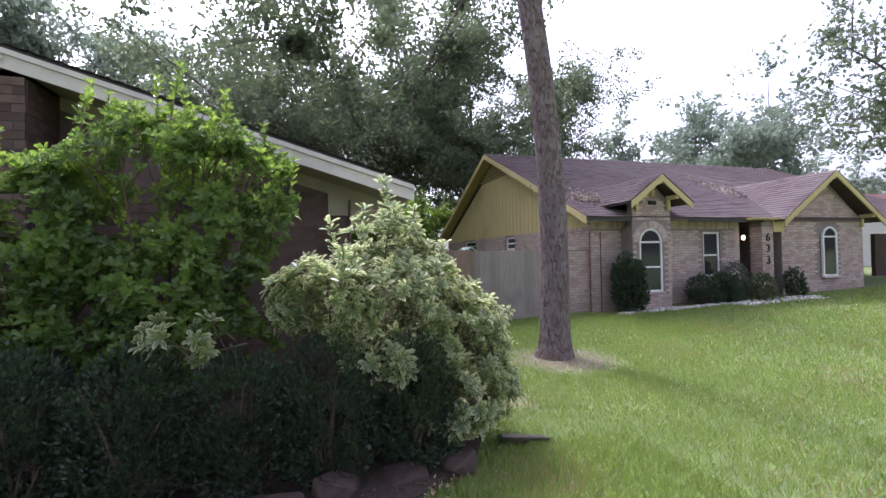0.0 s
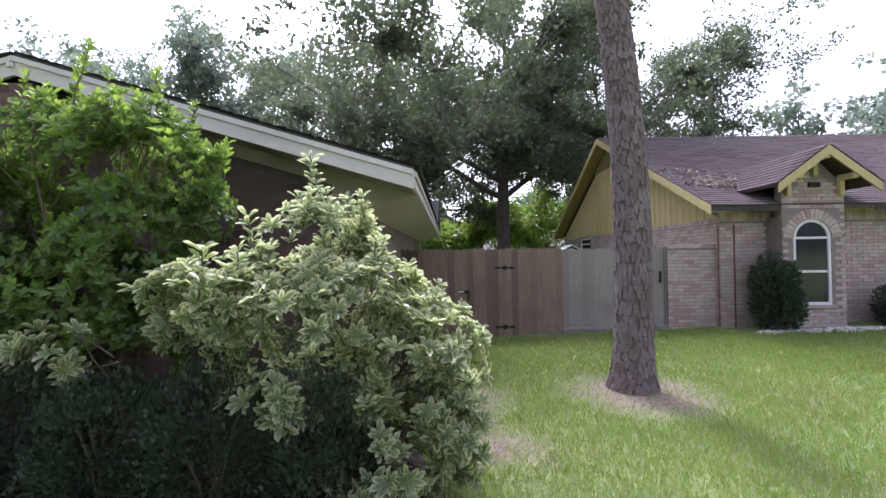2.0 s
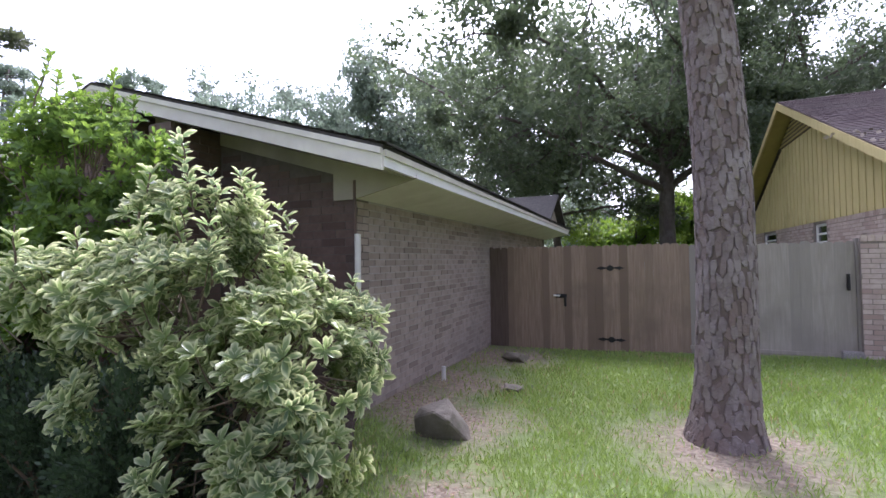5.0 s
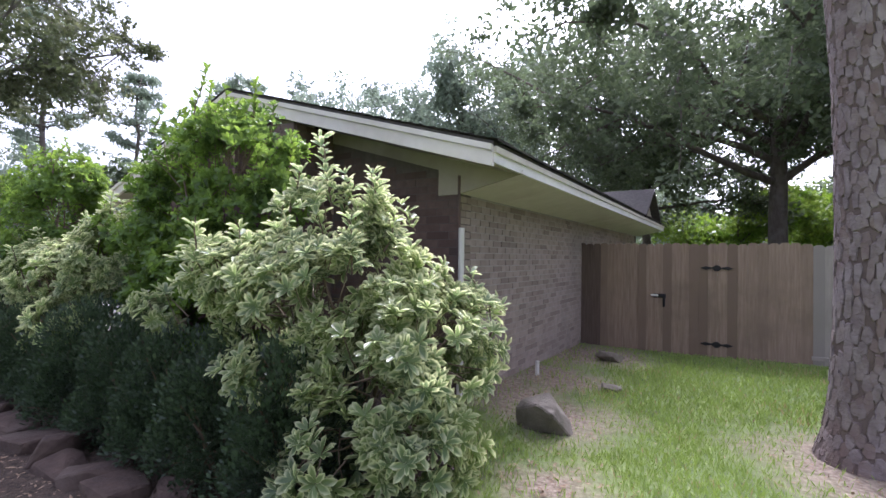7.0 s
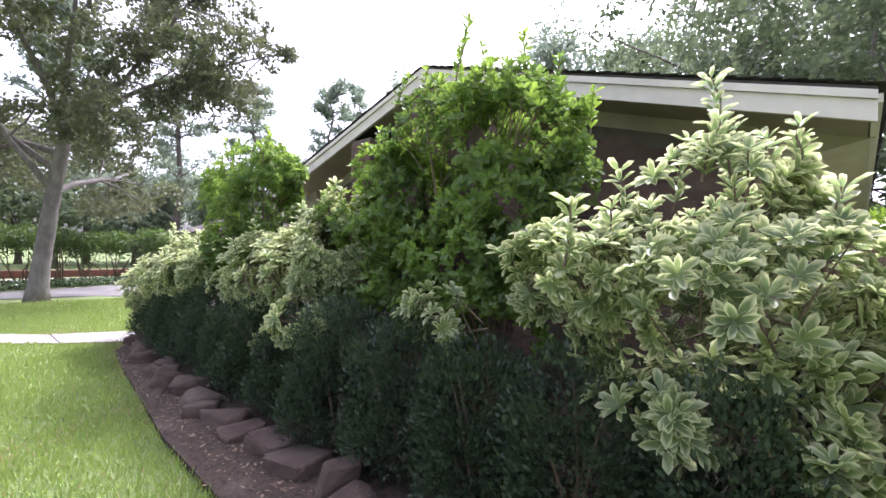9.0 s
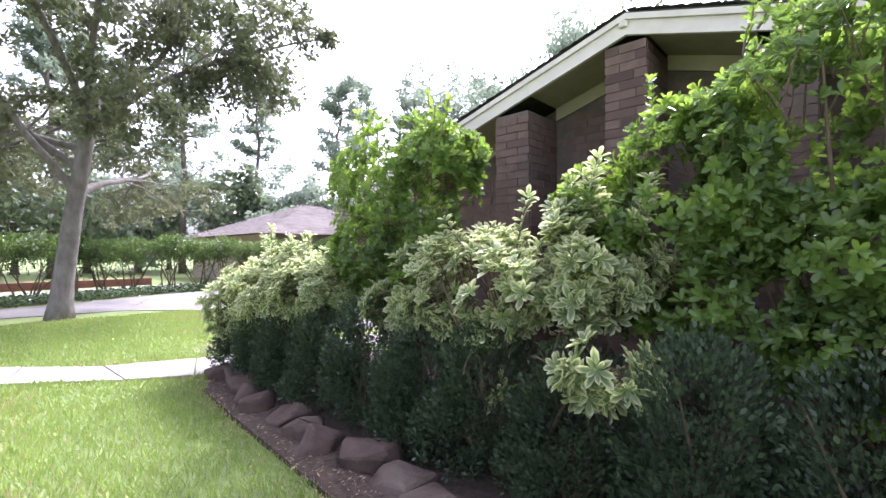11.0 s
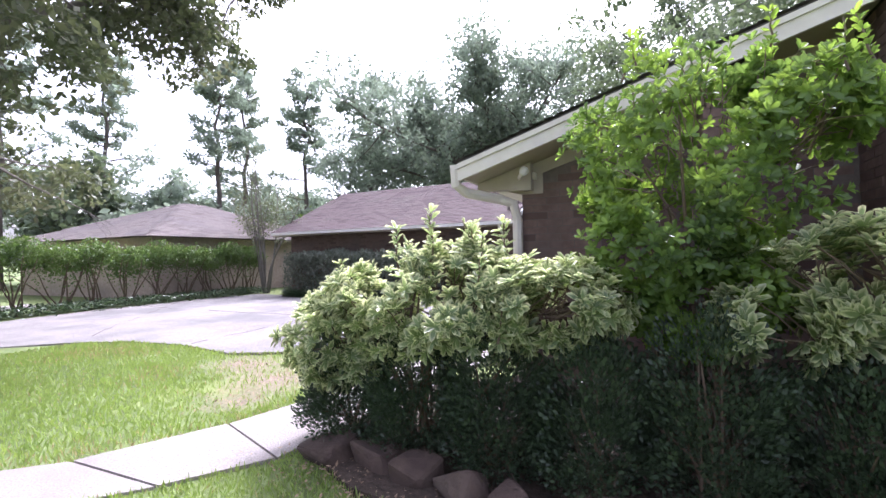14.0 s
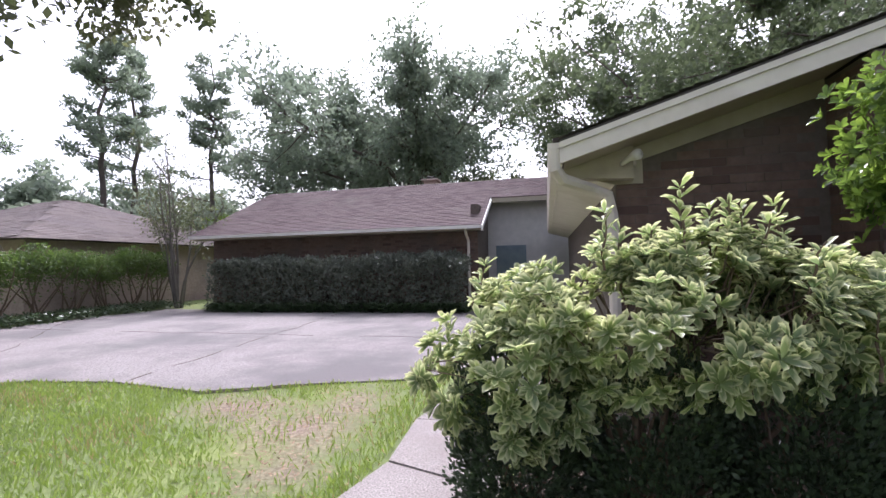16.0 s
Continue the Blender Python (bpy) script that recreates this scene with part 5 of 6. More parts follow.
zs_ = np.concatenate([np.linspace(-0.12, 0.6, 9), np.linspace(0.8, PH, 26)])
part("trunk", Shape().tube(np.array([pine_axis(z) for z in zs_]), np.array([pine_r(z) - 0.014 for z in zs_]), 28), BARK_GROOVE, pine, "dark furrowed trunk", smooth=True)
brng = np.random.default_rng(31)
plates = Shape()
z = -0.05
row = 0
while z < 8.5:
    hgt = 0.075 + 0.05 * brng.random()
    n = 24
    for j in range(n):
        a0 = 2 * math.pi * (j + 0.5 * (row % 2) + 0.16 * brng.normal()) / n
        aw = 2 * math.pi / n * 0.54
        zc = z + hgt * 0.5 + brng.normal() * 0.03
        hh = hgt * (0.58 + 0.24 * brng.random())
        out = 0.003 + 0.009 * brng.random()
        outline = [(-0.92, -0.45), (-0.25, -1.0), (0.75, -0.8), (0.95, 0.35), (0.35, 1.0), (-0.7, 0.85)]
        outline = [(u + brng.normal() * 0.16, w + brng.normal() * 0.12) for u, w in outline]
        ring = []
        for lay, sc in ((-0.006, 1.0), (out, 0.86)):
            for u, w in outline:
                aa, zz = a0 + aw * u * sc, zc + hh * w * sc
                rr = pine_r(zz) - 0.008 + lay
                ring.append(pine_axis(zz) + np.array((math.cos(aa) * rr, math.sin(aa) * rr, 0)))
        plates.add(ring, [tuple(range(6, 12))] + [(i, (i + 1) % 6, 6 + (i + 1) % 6, 6 + i) for i in range(6)])
    z += hgt
    row += 1
plates.uv = True
part("bark", plates, BARK_PINE, pine, "reddish grey bark plates", kind="stuff")
pw, pe = Shape(), []
for k in range(22):
    h = 8.5 + 4.4 * brng.random()
    az = brng.random() * 6.28
    b = branch_path(pine_axis(h), (math.cos(az), math.sin(az), 0.3), 1.5 + 1.5 * brng.random(), 4, brng, 0, 0.12)
    pw.tube(b, np.linspace(0.06, 0.015, 5), 5, False)
    pe += [b[-1], b[-2], b[2]]
part("branches", pw, BARK, pine)
pe = np.array(pe)
w_ = brng.integers(0, len(pe), 4000)
part("crown", leaf_mesh("crown", pe[w_] + brng.normal(size=(4000, 3)) * 0.3, unit(4000, brng), unit(4000, brng), np.full(4000, 0.22), np.full(4000, 0.05)), L_OAK, pine, kind="stuff")


# ---- shrubs ----
def in_blobs(p, blobs):
    d = np.full(len(p), 9.0)
    for c, r in blobs:
        d = np.minimum(d, np.linalg.norm((p - np.array(c)) / np.array(r), axis=1))
    return d


def blob_points(blobs, n, rng, shell=0.55, lump=0.0, freq=2.2):
    """Points in the outer layer of a union of ellipsoids, with the way outward; lumps leave gaps."""
    vol = np.array([r[0] * r[1] + r[1] * r[2] + r[0] * r[2] for c, r in blobs])
    out, way = [], []
    got = 0
    while got < n:
        k = rng.choice(len(blobs), size=n, p=vol / vol.sum())
        c, r = np.array([b[0] for b in blobs])[k], np.array([b[1] for b in blobs])[k]
        d = unit(n, rng)
        rad = shell + (1 - shell) * rng.random(n) ** 0.6
        p = c + d * r * rad[:, None]
        keep = in_blobs(p, blobs) > shell * 0.93
        if lump:
            nz = np.array([noise.noise(Vector(q) * freq) for q in p])
            keep &= (nz * 1.3 + (1 - rad) * 0.3 + rng.normal(size=n) * 0.12) > lump - 0.5
        g = d / r
        g /= np.linalg.norm(g, axis=1, keepdims=True)
        out.append(p[keep])
        way.append(g[keep])
        got += int(keep.sum())
    return np.concatenate(out)[:n], np.concatenate(way)[:n]


def rosette_leaves(p, out, per, rng, length, tilt):
    """Whorls of leaves at twig ends: p, the end; out, the twig's way."""
    n = len(p)
    ref = unit(n, rng)
    u = np.cross(out, ref)
    u /= np.linalg.norm(u, axis=1, keepdims=True) + 1e-9
    w = np.cross(out, u)
    a = (np.arange(per)[None] / per * 2 * math.pi * 1.0 + rng.random((n, per)) * 0.6) + rng.random((n, 1)) * 6.28
    inner = (np.arange(per) % 2)[None] * 0.45 + rng.random((n, per)) * 0.25
    ax = (u[:, None] * np.cos(a)[..., None] + w[:, None] * np.sin(a)[..., None]) + out[:, None] * (tilt + inner)[..., None]
    fc = np.broadcast_to(out[:, None], ax.shape) + rng.normal(size=ax.shape) * 0.15
    at = np.broadcast_to(p[:, None], ax.shape) - out[:, None] * (0.012 * rng.random((n, per)))[..., None]
    ln = length * (0.65 + 0.5 * rng.random((n, per))) * (1 - 0.25 * inner)
    return at.reshape(-1, 3), ax.reshape(-1, 3), fc.reshape(-1, 3), ln.reshape(-1)


def rosette_shrub(name, label, base, blobs, n, seed, material, per=9, length=0.075, ratio=0.42, tilt=0.25, sprigs=(), lump=0.52, category="shrub", twigs=260, stems=7, up=0.55, shell=0.5, freq=3.2):
    rng = np.random.default_rng(seed)
    t = thing(name, label, category, base)
    p, out = blob_points(blobs, n, rng, shell, lump, freq)
    out = out + rng.normal(size=out.shape) * 0.35 + np.array((0, 0, up))
    out /= np.linalg.norm(out, axis=1, keepdims=True)
    extra = []
    tops = np.argsort(-(p[:, 2] + rng.normal(size=len(p)) * 0.35))[:16]
    sprigs = list(sprigs) + [(p[i] + (0, 0, 0.10 + 0.16 * rng.random()), 0.22 + 0.14 * rng.random()) for i in tops]
    wood = Shape()
    b0 = np.array(base, float)
    for tip, ln in sprigs:
        tip = np.array(tip, float)
        foot = tip - np.array((0, 0, ln)) + rng.normal(size=3) * (0.06, 0.06, 0)
        path = np.array([foot + (tip - foot) * s for s in np.linspace(0, 1, 5)]) + rng.normal(size=(5, 3)) * 0.008
        wood.tube(path, np.linspace(0.008, 0.004, 5), 5, False)
        for s in np.arange(0.15, 1.01, 0.055 / ln):
            extra.append(foot + (tip - foot) * min(s, 1.0))
    core = np.mean([c for c, r in blobs], axis=0)
    for k in range(stems):
        tgt = p[rng.integers(0, len(p))] * 0.8 + core * 0.2
        foot = b0 + np.array((rng.normal() * 0.12, rng.normal() * 0.1, -0.03))
        mid = foot * 0.5 + tgt * 0.5 + np.array((0, 0, 0.12)) + rng.normal(size=3) * 0.06
        wood.tube(np.array([foot, foot * 0.7 + mid * 0.3, mid, mid * 0.5 + tgt * 0.5 + rng.normal(size=3) * 0.04, tgt]), np.linspace(0.024, 0.006, 5), 6, False)
    for k in rng.integers(0, len(p), twigs):
        tgt = p[k]
        foot = tgt - out[k] * (0.12 + 0.2 * rng.random()) + (core - tgt) * 0.15 + rng.normal(size=3) * 0.03
        wood.tube(np.array([foot, (foot + tgt) / 2 + rng.normal(size=3) * 0.012, tgt]), np.linspace(0.006, 0.003, 3), 4, False)
    part("stem_tangle", wood, TWIG, t, "thin brown stems", smooth=True, kind="stuff")
    a = rosette_leaves(p, out, per, rng, length, tilt)
    if extra:
        e = np.array(extra)
        o = np.tile((0.0, 0.0, 1.0), (len(e), 1)) + rng.normal(size=e.shape) * 0.25
        o /= np.linalg.norm(o, axis=1, keepdims=True)
        b = rosette_leaves(e, o, 5, rng, length * 0.95, tilt + 0.2)
        a = tuple(np.concatenate(q) for q in zip(a, b))
    part("foliage", leaf_mesh("foliage", a[0], a[1], a[2], a[3], a[3] * ratio, True), material, t, kind="stuff")
    return t


PITTO = "variegated pittosporum shrub with cream-edged leaves"
rosette_shrub("pittosporum_shrub", PITTO + " spilling over the rocks", (1.0, 4.75, 0.05),
              [((0.75, 4.7, 1.32), (0.95, 0.82, 0.5)), ((0.82, 4.7, 1.75), (0.42, 0.45, 0.4)), ((1.45, 4.85, 1.02), (0.62, 0.72, 0.45)), ((1.55, 4.55, 0.52), (0.5, 0.5, 0.4)), ((0.25, 4.2, 1.42), (0.4, 0.34, 0.26)), ((0.85, 4.2, 0.85), (0.45, 0.28, 0.2)), ((-0.7, 4.25, 1.12), (0.3, 0.2, 0.22)), ((1.35, 4.2, 0.55), (0.42, 0.36, 0.34))],
              1230, 201, L_PITTO, 10, 0.112, 0.36, 0.22, [((0.8, 4.55, 2.4), 0.55), ((0.98, 4.95, 2.16), 0.4), ((0.35, 4.6, 2.0), 0.4), ((0.66, 4.75, 2.15), 0.4), ((1.85, 5.1, 1.3), 0.3)], lump=0.6, freq=3.6)
rosette_shrub("pittosporum_shrub", PITTO + " beneath the brick piers", (-2.9, 4.65, 0.05),
              [((-3.1, 4.45, 1.3), (1.1, 0.6, 0.42)), ((-2.4, 4.55, 1.5), (0.5, 0.45, 0.42)), ((-4.0, 4.3, 1.1), (0.34, 0.35, 0.26)), ((-2.1, 4.0, 0.95), (0.3, 0.22, 0.2)), ((-2.9, 3.95, 0.78), (0.2, 0.14, 0.2))],
              900, 202, L_PITTO, 10, 0.112, 0.36, 0.22, [((-2.3, 4.5, 2.2), 0.5), ((-2.0, 4.55, 2.0), 0.4), ((-2.8, 4.45, 1.95), 0.4)], lump=0.58, freq=3.4)
rosette_shrub("pittosporum_shrub", PITTO + " beside the garden walk", (-6.25, 4.5, 0.05),
              [((-6.2, 4.4, 1.12), (1.1, 0.66, 0.42)), ((-6.95, 4.25, 0.88), (0.55, 0.5, 0.42)), ((-5.3, 4.3, 1.18), (0.6, 0.45, 0.32)), ((-5.95, 4.45, 1.35), (0.5, 0.4, 0.3))],
              1350, 203, L_PITTO, 10, 0.105, 0.37, 0.22, [((-6.1, 4.2, 1.86), 0.35), ((-6.45, 4.3, 1.74), 0.32), ((-5.6, 4.4, 1.75), 0.32)], lump=0.54, freq=3.4)
LIG = "tall glossy green ligustrum shrub"
rosette_shrub("ligustrum_shrub", LIG + " in front of the gable", (-0.95, 4.95, 0.05),
              [((-0.95, 4.95, 2.25), (1.05, 0.62, 0.78)), ((-0.4, 4.9, 2.4), (0.55, 0.5, 0.36)), ((-1.75, 4.8, 1.95), (0.62, 0.5, 0.6)), ((-2.35, 4.75, 1.75), (0.4, 0.4, 0.45)), ((-0.9, 4.75, 1.5), (0.8, 0.4, 0.45)), ((-0.8, 4.7, 1.05), (0.8, 0.35, 0.4)), ((-1.8, 4.75, 1.25), (0.6, 0.35, 0.4))],
              4900, 211, L_LIGUS, 6, 0.078, 0.46, 0.5, [((-0.8, 4.65, 3.28), 0.5), ((-1.0, 4.8, 3.2), 0.45), ((-1.5, 4.9, 3.15), 0.4), ((-0.2, 4.9, 2.9), 0.35), ((-2.1, 4.85, 2.7), 0.4), ((0.05, 4.9, 2.62), 0.3)], lump=0.56, stems=16, freq=2.8)
rosette_shrub("ligustrum_shrub", LIG + " against the brick piers", (-4.35, 4.7, 0.05),
              [((-4.35, 4.65, 2.15), (0.88, 0.6, 0.75)), ((-3.8, 4.6, 2.35), (0.45, 0.4, 0.35)), ((-4.6, 4.6, 1.55), (0.6, 0.45, 0.45)), ((-4.3, 4.65, 1.2), (0.6, 0.4, 0.4))],
              2700, 212, L_LIGUS, 6, 0.076, 0.46, 0.5, [((-4.3, 4.6, 2.85), 0.4), ((-4.0, 4.6, 2.75), 0.4), ((-4.7, 4.6, 2.65), 0.35), ((-3.5, 4.62, 2.5), 0.35)], lump=0.52, stems=14, freq=2.8)


def clipped_shrub(name, label, x, y, rx, ry, h, n, leaf, seed, size=0.03, group="", z0=0.0, lump=0.25, core=True):
    rng = np.random.default_rng(seed)
    t = thing(name, label, "shrub", (x, y, z0), group)
    blobs = [((x, y, z0 + h * 0.55), (rx, ry, h * 0.48)), ((x + rng.normal() * 0.05, y - 0.04, z0 + h * 0.28), (rx * 1.02, ry * 1.05, h * 0.32))]
    p, out = blob_points(blobs, n, rng, 0.5, lump, 5.0)
    p = p + rng.normal(size=p.shape) * 0.02
    ax = out + unit(n, rng) * 0.7 + np.array((0, 0, 0.9))
    ln = size * (0.6 + 0.8 * rng.random(n))
    wood = Shape()
    for k in range(10):
        tgt = p[rng.integers(0, n)]
        foot = np.array((x + rng.normal() * 0.06, y + rng.normal() * 0.06, z0 - 0.02))
        wood.tube(np.array([foot, foot * 0.5 + tgt * 0.5 + (0, 0, 0.08), tgt]), np.linspace(0.014, 0.004, 3), 5, False)
    part("stem_tangle", wood, TWIG, t, kind="stuff")
    part("foliage", leaf_mesh("foliage", p, ax, unit(n, rng) + out * 0.5, ln, ln * 0.5), leaf, t, kind="stuff")
    return t


hrng = np.random.default_rng(300)
for k, hx in enumerate(np.arange(-6.95, 1.35, 0.66)):
    hy = 4.2 + 0.16 * ((hx + 2.4) / 4.7) ** 2 + hrng.normal() * 0.03
    clipped_shrub("boxwood_shrub", "dark dense boxwood shrub behind the edging rocks", hx, hy, 0.36 + hrng.random() * 0.06, 0.44, 1.02 + hrng.normal() * 0.07, 12000, L_HEDGE, 310 + k, 0.034, "boxwoods in the bed", 0.03, 0.42)
# shrubs at the neighbour's wall
clipped_shrub("nandina_shrub", "dark feathery shrub at the brick corner", 8.2, 10.5, 0.42, 0.4, 1.5, 4200, L_HEDGE, 340, 0.09, "", 0.15)
clipped_shrub("boxwood_shrub", "round clipped boxwood under the window", 10.65, 10.5, 0.42, 0.4, 0.8, 2500, L_HEDGE, 341, 0.07, "", 0.22)
clipped_shrub("boxwood_shrub", "round clipped boxwood under the window", 11.4, 10.45, 0.40, 0.4, 0.85, 2500, L_HEDGE, 342, 0.07, "", 0.25)
clipped_shrub("boxwood_shrub", "grey-green shrub by the porch", 11.95, 10.6, 0.3, 0.3, 1.1, 1500, L_GREY, 343, 0.08, "", 0.28)
clipped_shrub("boxwood_shrub", "yellowish shrub by the porch column", 12.45, 10.2, 0.42, 0.35, 0.7, 1500, L_SUNOAK, 344, 0.08, "", 0.3)
clipped_shrub("boxwood_shrub", "dark narrow shrub by the porch column", 13.75, 10.2, 0.25, 0.25, 0.8, 1200, L_HEDGE, 345, 0.08, "", 0.34)
clipped_shrub("round_shrub", "large rounded shrub by the far house", 30, 12.4, 1.5, 1.2, 1.7, 4000, L_GREY, 346, 0.14, "", 0.55)

# hedge along the long wing
lh = thing("clipped_hedge", "long grey-green hedge before the dark wing", "hedge", (-13.5, 15.3, 0))
rng_h = np.random.default_rng(350)
n = 26000
hp_ = np.stack([-18.0 + 8.9 * rng_h.random(n), 15.25 + (rng_h.random(n) - 0.5) * 1.1, 1.72 - np.abs(rng_h.normal(size=n)) * 0.26], 1)
nzz = np.array([noise.noise(Vector(q) * 1.6) for q in hp_])
hp_[:, 2] += nzz * 0.26
front = rng_h.random(n) < 0.55
hp_[front, 1] = 14.72 + np.abs(rng_h.normal(size=front.sum())) * 0.16 + nzz[front] * 0.42
hp_[front, 2] = 0.1 + (1.55 + nzz[front] * 0.3) * rng_h.random(front.sum())
ln_ = 0.10 * (0.6 + 0.8 * rng_h.random(n))
part("foliage", leaf_mesh("foliage", hp_, unit(n, rng_h) + (0, -0.3, 0.5), unit(n, rng_h) + (0, -0.4, 0.8), ln_, ln_ * 0.5), L_GREY, lh, kind="stuff")
hs = Shape()
for k in range(40):
    u = -17.9 + 8.7 * k / 40
    hs.tube(np.array([(u, 15.2, -0.03), (u + 0.1, 15.15, 0.8), (u + rng_h.normal() * 0.2, 15.1, 1.6)]), (0.03, 0.02, 0.01), 5, False)
part("stem_tangle", hs, TWIG, lh)

# privet row with bare legs along the far side of the drive
for k, (px, py) in enumerate([(-21.6 - 0.05 * i + 0.03 * i * i * 0.2, 16.2 - 1.05 * i) for i in range(9)] + [(-21.7 + 0.42 * i, 6.4 - 1.0 * i) for i in range(7)]):
    rng = np.random.default_rng(400 + k)
    t = thing("privet_shrub", "leggy privet with a clipped leafy top", "shrub", (px, py, 0), "privets along the drive")
    wood, tips = Shape(), []
    for j in range(7):
        az = rng.random() * 6.28
        b = branch_path((px + rng.normal() * 0.1, py + rng.normal() * 0.1, -0.04), (0.35 * math.cos(az), 0.35 * math.sin(az), 1), 1.9, 5, rng, 0, 0.12)
        wood.tube(b, np.linspace(0.03, 0.01, 6), 5, False)
        tips += [b[-1], b[-2], b[3]]
    part("stem_tangle", wood, TWIG, t, smooth=True, kind="stuff")
    n = 3600
    tall = 2.2 + rng.normal() * 0.1
    d_ = unit(n, rng) * (rng.random(n) ** 0.4)[:, None]
    p = np.stack([px + d_[:, 0] * 0.68, py + d_[:, 1] * 0.74, tall - 0.5 + d_[:, 2] * 0.52], 1)
    nz_ = np.array([noise.noise(Vector(q) * 2.3) for q in p])
    p[:, 2] += 0.28 * nz_
    p = p + np.array(tips)[rng.integers(0, len(tips), n)] * (0.12, 0.12, 0.0) - np.array((px, py, 0.0)) * 0.12
    low = rng.random(n) < 0.12
    p[low, 2] -= 0.7 * rng.random(low.sum())
    ln_ = 0.085 * (0.6 + 0.8 * rng.random(n))
    part("foliage", leaf_mesh("foliage", p, unit(n, rng) + (0, 0, 0.4), unit(n, rng) + (0, 0, 0.7), ln_, ln_ * 0.5), L_ROW, t, kind="stuff")

# ivy strip between drive and privets
irng = np.random.default_rng(440)
n = 22000
s_ = irng.random(n)
ix_ = np.where(s_ < 0.62, -21.2 + irng.normal(size=n) * 0.45, -18 + 9 * irng.random(n))
iy_ = np.where(s_ < 0.62, 0.5 + 16 * irng.random(n), 14.75 + (irng.random(n) - 0.5) * 1.2 * 0.5)
far_ = (s_ < 0.62) & (iy_ < 7.4)
ix_[far_] += (7.4 - iy_[far_]) * 0.36
ip = np.stack([ix_, iy_, 0.06 + 0.24 * irng.random(n)], 1)
ln_ = 0.09 * (0.6 + 0.8 * irng.random(n))
whole("ground_ivy", leaf_mesh("ground_ivy", ip, unit(n, irng) * (1, 1, 0.4), unit(n, irng) * 0.5 + (0, 0, 1), ln_, ln_ * 0.7), L_IVY, "dark ground ivy between drive and hedge", "ivy", kind="stuff")


# ---- rocks ----
def rock(name, label, x, y, sx, sy, sz, seed, material, z0=0.0, group="", category="rock"):
    rng = np.random.default_rng(seed)
    bm = bmesh.new()
    turn = Euler((0.22 * rng.normal(), 0.22 * rng.normal(), 0.6 * rng.normal()))
    for k in range(26):
        c = Vector(rng.uniform(-1, 1, 3))
        q = Vector(math.copysign(abs(a) ** 0.7, a) for a in c)
        q = Vector((q.x * sx, q.y * sy, q.z * sz * 0.72))
        q.rotate(turn)
        bm.verts.new(q + Vector((x, y, z0 + sz * 0.5)))
    bmesh.ops.convex_hull(bm, input=bm.verts)
    bmesh.ops.delete(bm, geom=[v for v in bm.verts if not v.link_faces], context="VERTS")
    bmesh.ops.bevel(bm, geom=list(bm.edges), offset=0.012 * min(1, sz * 5), segments=1, profile=0.6, affect="EDGES")
    me = bpy.data.meshes.new(name)
    bm.to_mesh(me)
    bm.free()
    me.materials.append(material)
    return tagged(new(name, me), label, category, group)


erng = np.random.default_rng(77)
edge, ex_ = [], -6.85
while ex_ < 1.45:
    edge.append((ex_, 3.66 + 0.0145 * (ex_ + 2.6) ** 2 + (0.16 * max(ex_ - 0.1, 0)) + erng.normal() * 0.035))
    ex_ += 0.30 + 0.20 * erng.random()
for k, (rx_, ry_) in enumerate(edge):
    rr = np.random.default_rng(500 + k)
    rock("edging_rock", "reddish brown field stone edging the bed", rx_, ry_, 0.17 + 0.08 * rr.random(), 0.14 + 0.05 * rr.random(), 0.15 + 0.08 * rr.random(), 500 + k, ROCK, -0.05, "rocks along the bed")
rock("boulder", "mossy grey boulder beside the shrub", 1.72, 6.45, 0.25, 0.2, 0.27, 540, ROCK_GREY, -0.03)
rock("flat_stone", "pale flat stone near the gate", 1.55, 9.9, 0.2, 0.16, 0.12, 541, ROCK_GREY, -0.06)
rock("flat_stone", "pale flat stone in the grass", 2.0, 4.35, 0.24, 0.18, 0.06, 542, ROCK_GREY, -0.01)
rock("flat_stone", "sandy flat stone in the grass", 1.95, 8.1, 0.14, 0.1, 0.06, 544, ROCK_GREY, -0.02)


# ---- grass ----
def inside(px, py, poly):
    c = np.zeros(len(px), bool)
    j = len(poly) - 1
    for i in range(len(poly)):
        xi, yi, xj, yj = *poly[i], *poly[j]
        hit = ((yi > py) != (yj > py)) & (px < (xj - xi) * (py - yi) / (yj - yi + 1e-12) + xi)
        c ^= hit
        j = i
    return c


grng = np.random.default_rng(600)
walk_poly = walk_l + walk_r[::-1]


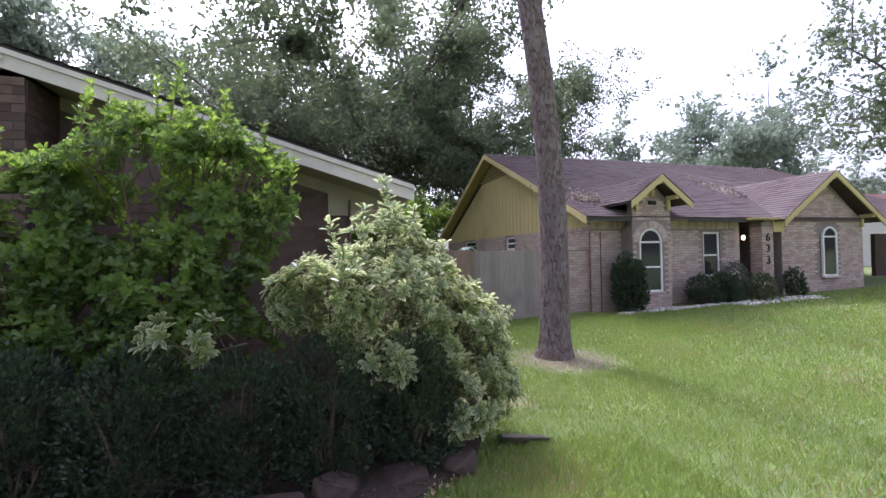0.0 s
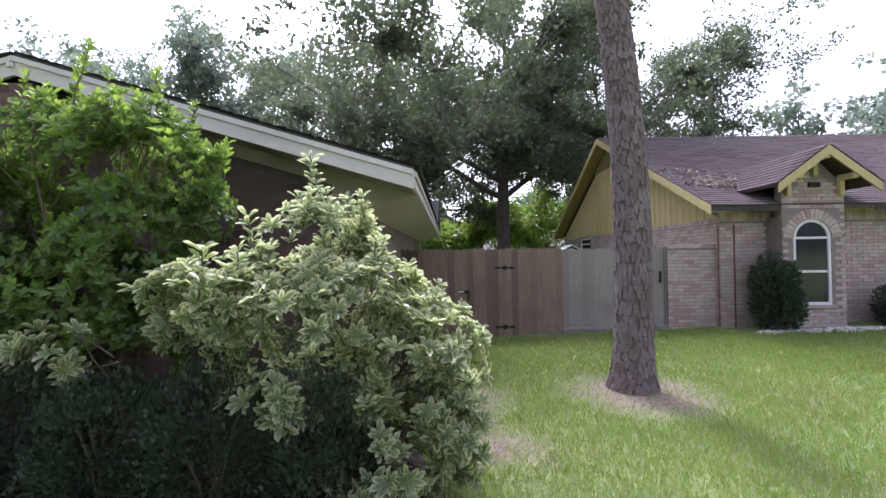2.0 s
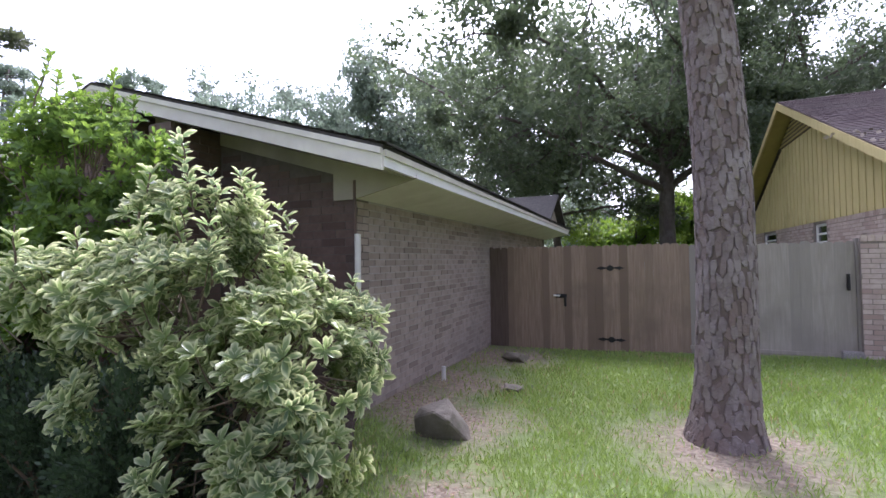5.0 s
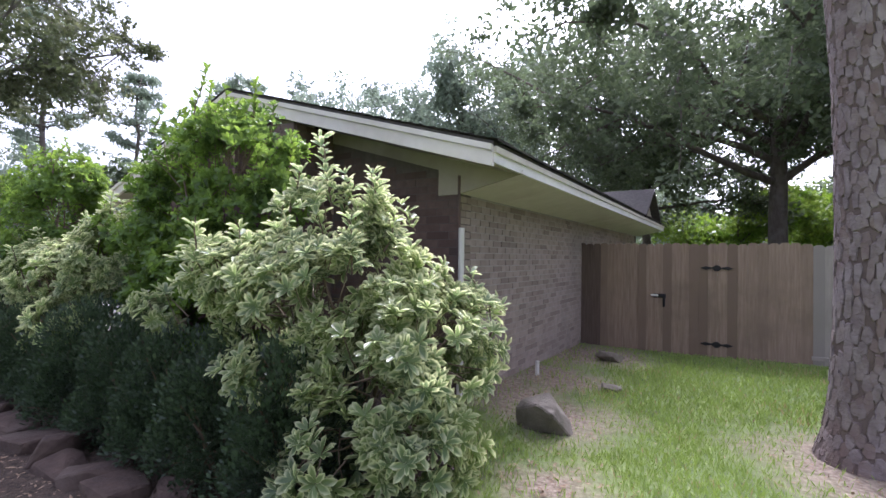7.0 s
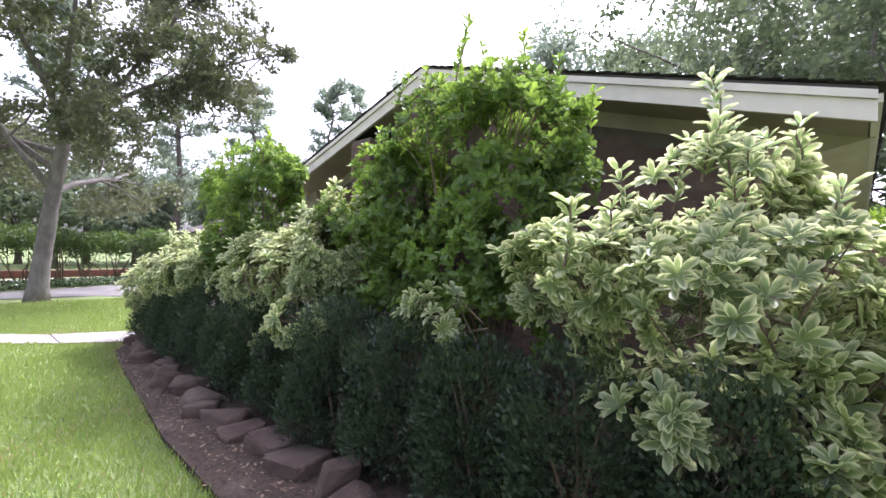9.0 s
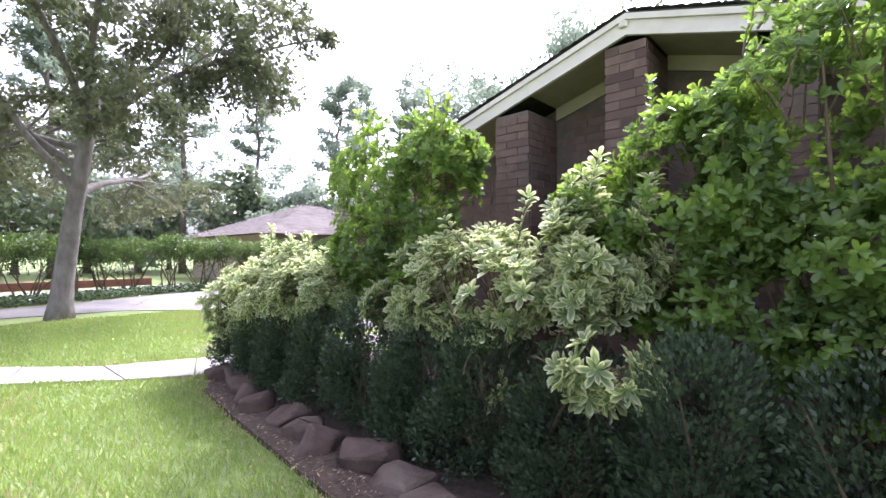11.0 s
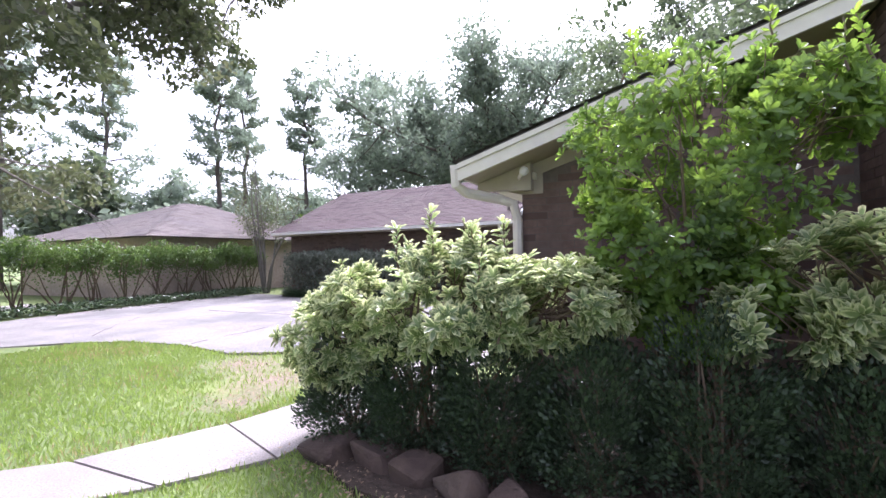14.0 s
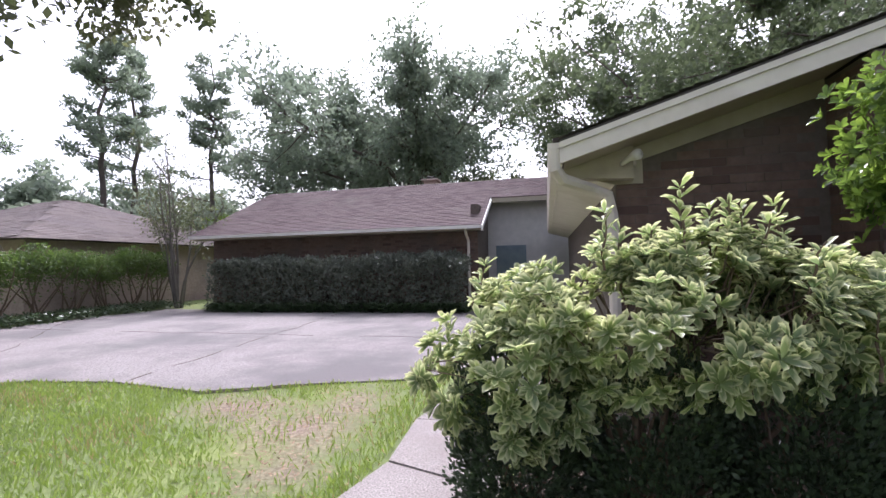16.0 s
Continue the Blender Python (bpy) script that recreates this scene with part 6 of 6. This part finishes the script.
def lawn(x0, x1, y0, y1, density, height, width):
    n = int((x1 - x0) * (y1 - y0) * density)
    px, py = x0 + (x1 - x0) * grng.random(n), y0 + (y1 - y0) * grng.random(n)
    keep = ~(inside(px, py, drive_out) | inside(px, py, bed) | inside(px, py, walk_poly))
    keep &= ~((px > WX0 - 0.1) & (px < WX1 + 0.05) & (py > 5.9)) & ~((px > 6.4) & (py > 11.2)) & ~((px > NX - 1.5) & (py > 10.2 + 0.0 * px) & (px < 17.7))
    keep &= ~((np.hypot(px - 4.0, py - 7.25) < 0.33))
    for cx, cy, r0, r1 in DIRT:
        d = np.hypot(px - cx, py - cy)
        keep &= (d > r1) | (grng.random(n) < 0.12 + 0.5 * np.clip((d - r0) / (r1 - r0), 0, 1) ** 2)
    px, py = px[keep], py[keep]
    patch = np.array([noise.noise(Vector((a * 0.8, b * 0.8, 3.0))) for a, b in zip(px, py)])
    h = height * (0.55 + 0.7 * grng.random(len(px))) * (1 + 0.35 * patch)
    dry = grng.random(len(px)) < np.clip(0.05 + 0.5 * (patch - 0.12), 0.03, 0.4)
    p = np.stack([px, py, ground_z(px, py) - 0.005], 1)
    ax = np.stack([grng.normal(size=len(px)) * 0.42, grng.normal(size=len(px)) * 0.42, np.ones(len(px))], 1)
    fc = unit(len(px), grng) * (1, 1, 0.2)
    return p, ax, fc, h, np.full(len(px), width) * (0.7 + 0.6 * grng.random(len(px))), dry


fields = [lawn(-3.5, 3.0, 1.2, 4.2, 2600, 0.075, 0.009), lawn(0.8, 6.5, 3.0, 7.5, 2200, 0.075, 0.009), lawn(-8.2, -3.5, 1.6, 4.6, 2200, 0.075, 0.009), lawn(-14.5, -8.0, -1, 7.9, 1150, 0.08, 0.012),
          lawn(0.5, 8.5, 7.5, 11.1, 1300, 0.085, 0.012), lawn(6.5, 12.0, 2.0, 10.6, 750, 0.085, 0.016), lawn(12.0, 22.0, 2.0, 10.4, 260, 0.09, 0.03), lawn(2.0, 6.5, 0.0, 3.0, 1200, 0.075, 0.012), lawn(-8.0, 6.5, -5.0, 1.2, 300, 0.08, 0.02)]
for dry_, m_, nm in ((False, L_GRASS, "grass"), (True, L_DRY, "dry_grass")):
    parts_ = [tuple(a[f[5] == dry_] for a in f[:5]) for f in fields]
    q = [np.concatenate(a) for a in zip(*parts_)]
    whole(nm, leaf_mesh(nm, *q), m_, "short lawn grass" if not dry_ else "straw-coloured dry grass blades", "grass", kind="stuff")
# pine straw, chips and fallen leaves on the soil
crng2 = np.random.default_rng(620)
pts = []
for cx, cy, r0, r1 in DIRT:
    k = int(500 * r1)
    pts.append(np.stack([cx + crng2.normal(size=k) * r1 * 0.5, cy + crng2.normal(size=k) * r1 * 0.5], 1))
k = 2200
be = np.array(edge)
w_ = crng2.integers(0, len(be), k)
pts.append(be[w_] + crng2.normal(size=(k, 2)) * (0.3, 0.12) - (0, 0.22))
q = np.concatenate(pts)
n = len(q)
p3 = np.stack([q[:, 0], q[:, 1], ground_z(q[:, 0], q[:, 1]) + 0.012 + 0.012 * crng2.random(n)], 1)
p3[-k:, 2] += 0.03
ln_ = 0.035 * (0.5 + crng2.random(n))
whole("fallen_leaves", leaf_mesh("fallen_leaves", p3, unit(n, crng2) * (1, 1, 0.2), unit(n, crng2) * 0.4 + (0, 0, 1), ln_, ln_ * 0.4), plain("fallen leaf chip", (0.16, 0.10, 0.06), (0.40, 0.30, 0.20), 25, 0.9, 0.2), "dry leaf bits and wood chips on the soil", "leaf litter", kind="stuff")


# ---- far things behind the fence and beyond the privets ----
gh = thing("grey_house", "far blue-grey house glimpsed behind the trees", "house", (0, 46, 0))
part("wall", Shape().prism([(-4, 0), (5, 0), (5, 3.6), (0.5, 6.0), (-4, 3.6)], "y", 44, 50), plain("blue grey siding", (0.33, 0.37, 0.41), (0.40, 0.44, 0.48), 3, 0.8, 0.1), gh, "blue-grey siding wall")
for sgn in (-1, 1):
    part("roof", Shape().prism([(0.5 + 5.1 * sgn, 3.3), (0.5, 6.2), (0.5, 6.05), (0.5 + 5.1 * sgn, 3.15)], "y", 43.5, 50.5), SHINGLE_GREY, gh)
for wx_ in (-2.4, 2.2):
    framed_window(gh, "window", wx_, wx_ + 1.1, 1.2, 2.6, 43.95)
ph = thing("playhouse", "small playhouse with a pale green peaked roof", "playhouse", (5.35, 15, 0))
part("wall", Shape().prism([(4.95, -0.1), (5.75, -0.1), (5.75, 1.7), (5.35, 1.9), (4.95, 1.7)], "y", 14.7, 15.3), PAINT_WHITE, ph)
for sgn in (-1, 1):
    part("roof", Shape().prism([(5.35 + 0.5 * sgn, 1.72), (5.35, 2.0), (5.35, 1.96), (5.35 + 0.5 * sgn, 1.68)], "y", 14.6, 15.4), plain("pale green plastic", (0.42, 0.55, 0.45), (0.48, 0.6, 0.5), 4, 0.5, 0.05), ph, "pale green roof")
whole("pavement", poly_slab([(-24.0, -2.0), (-23.4, 3.5), (-24.2, 9.5), (-26.0, 9.8), (-25.6, 3.5), (-26.4, -2.0)], -0.1, 0.03), CONCRETE, "pale path beyond the privet row", "path", kind="structure")
whole("garden_edging", Shape().box(-27.2, 2.0, -0.05, -27.0, 8.5, 0.35, 0.02), RUST, "low red brick garden edging", "edging")
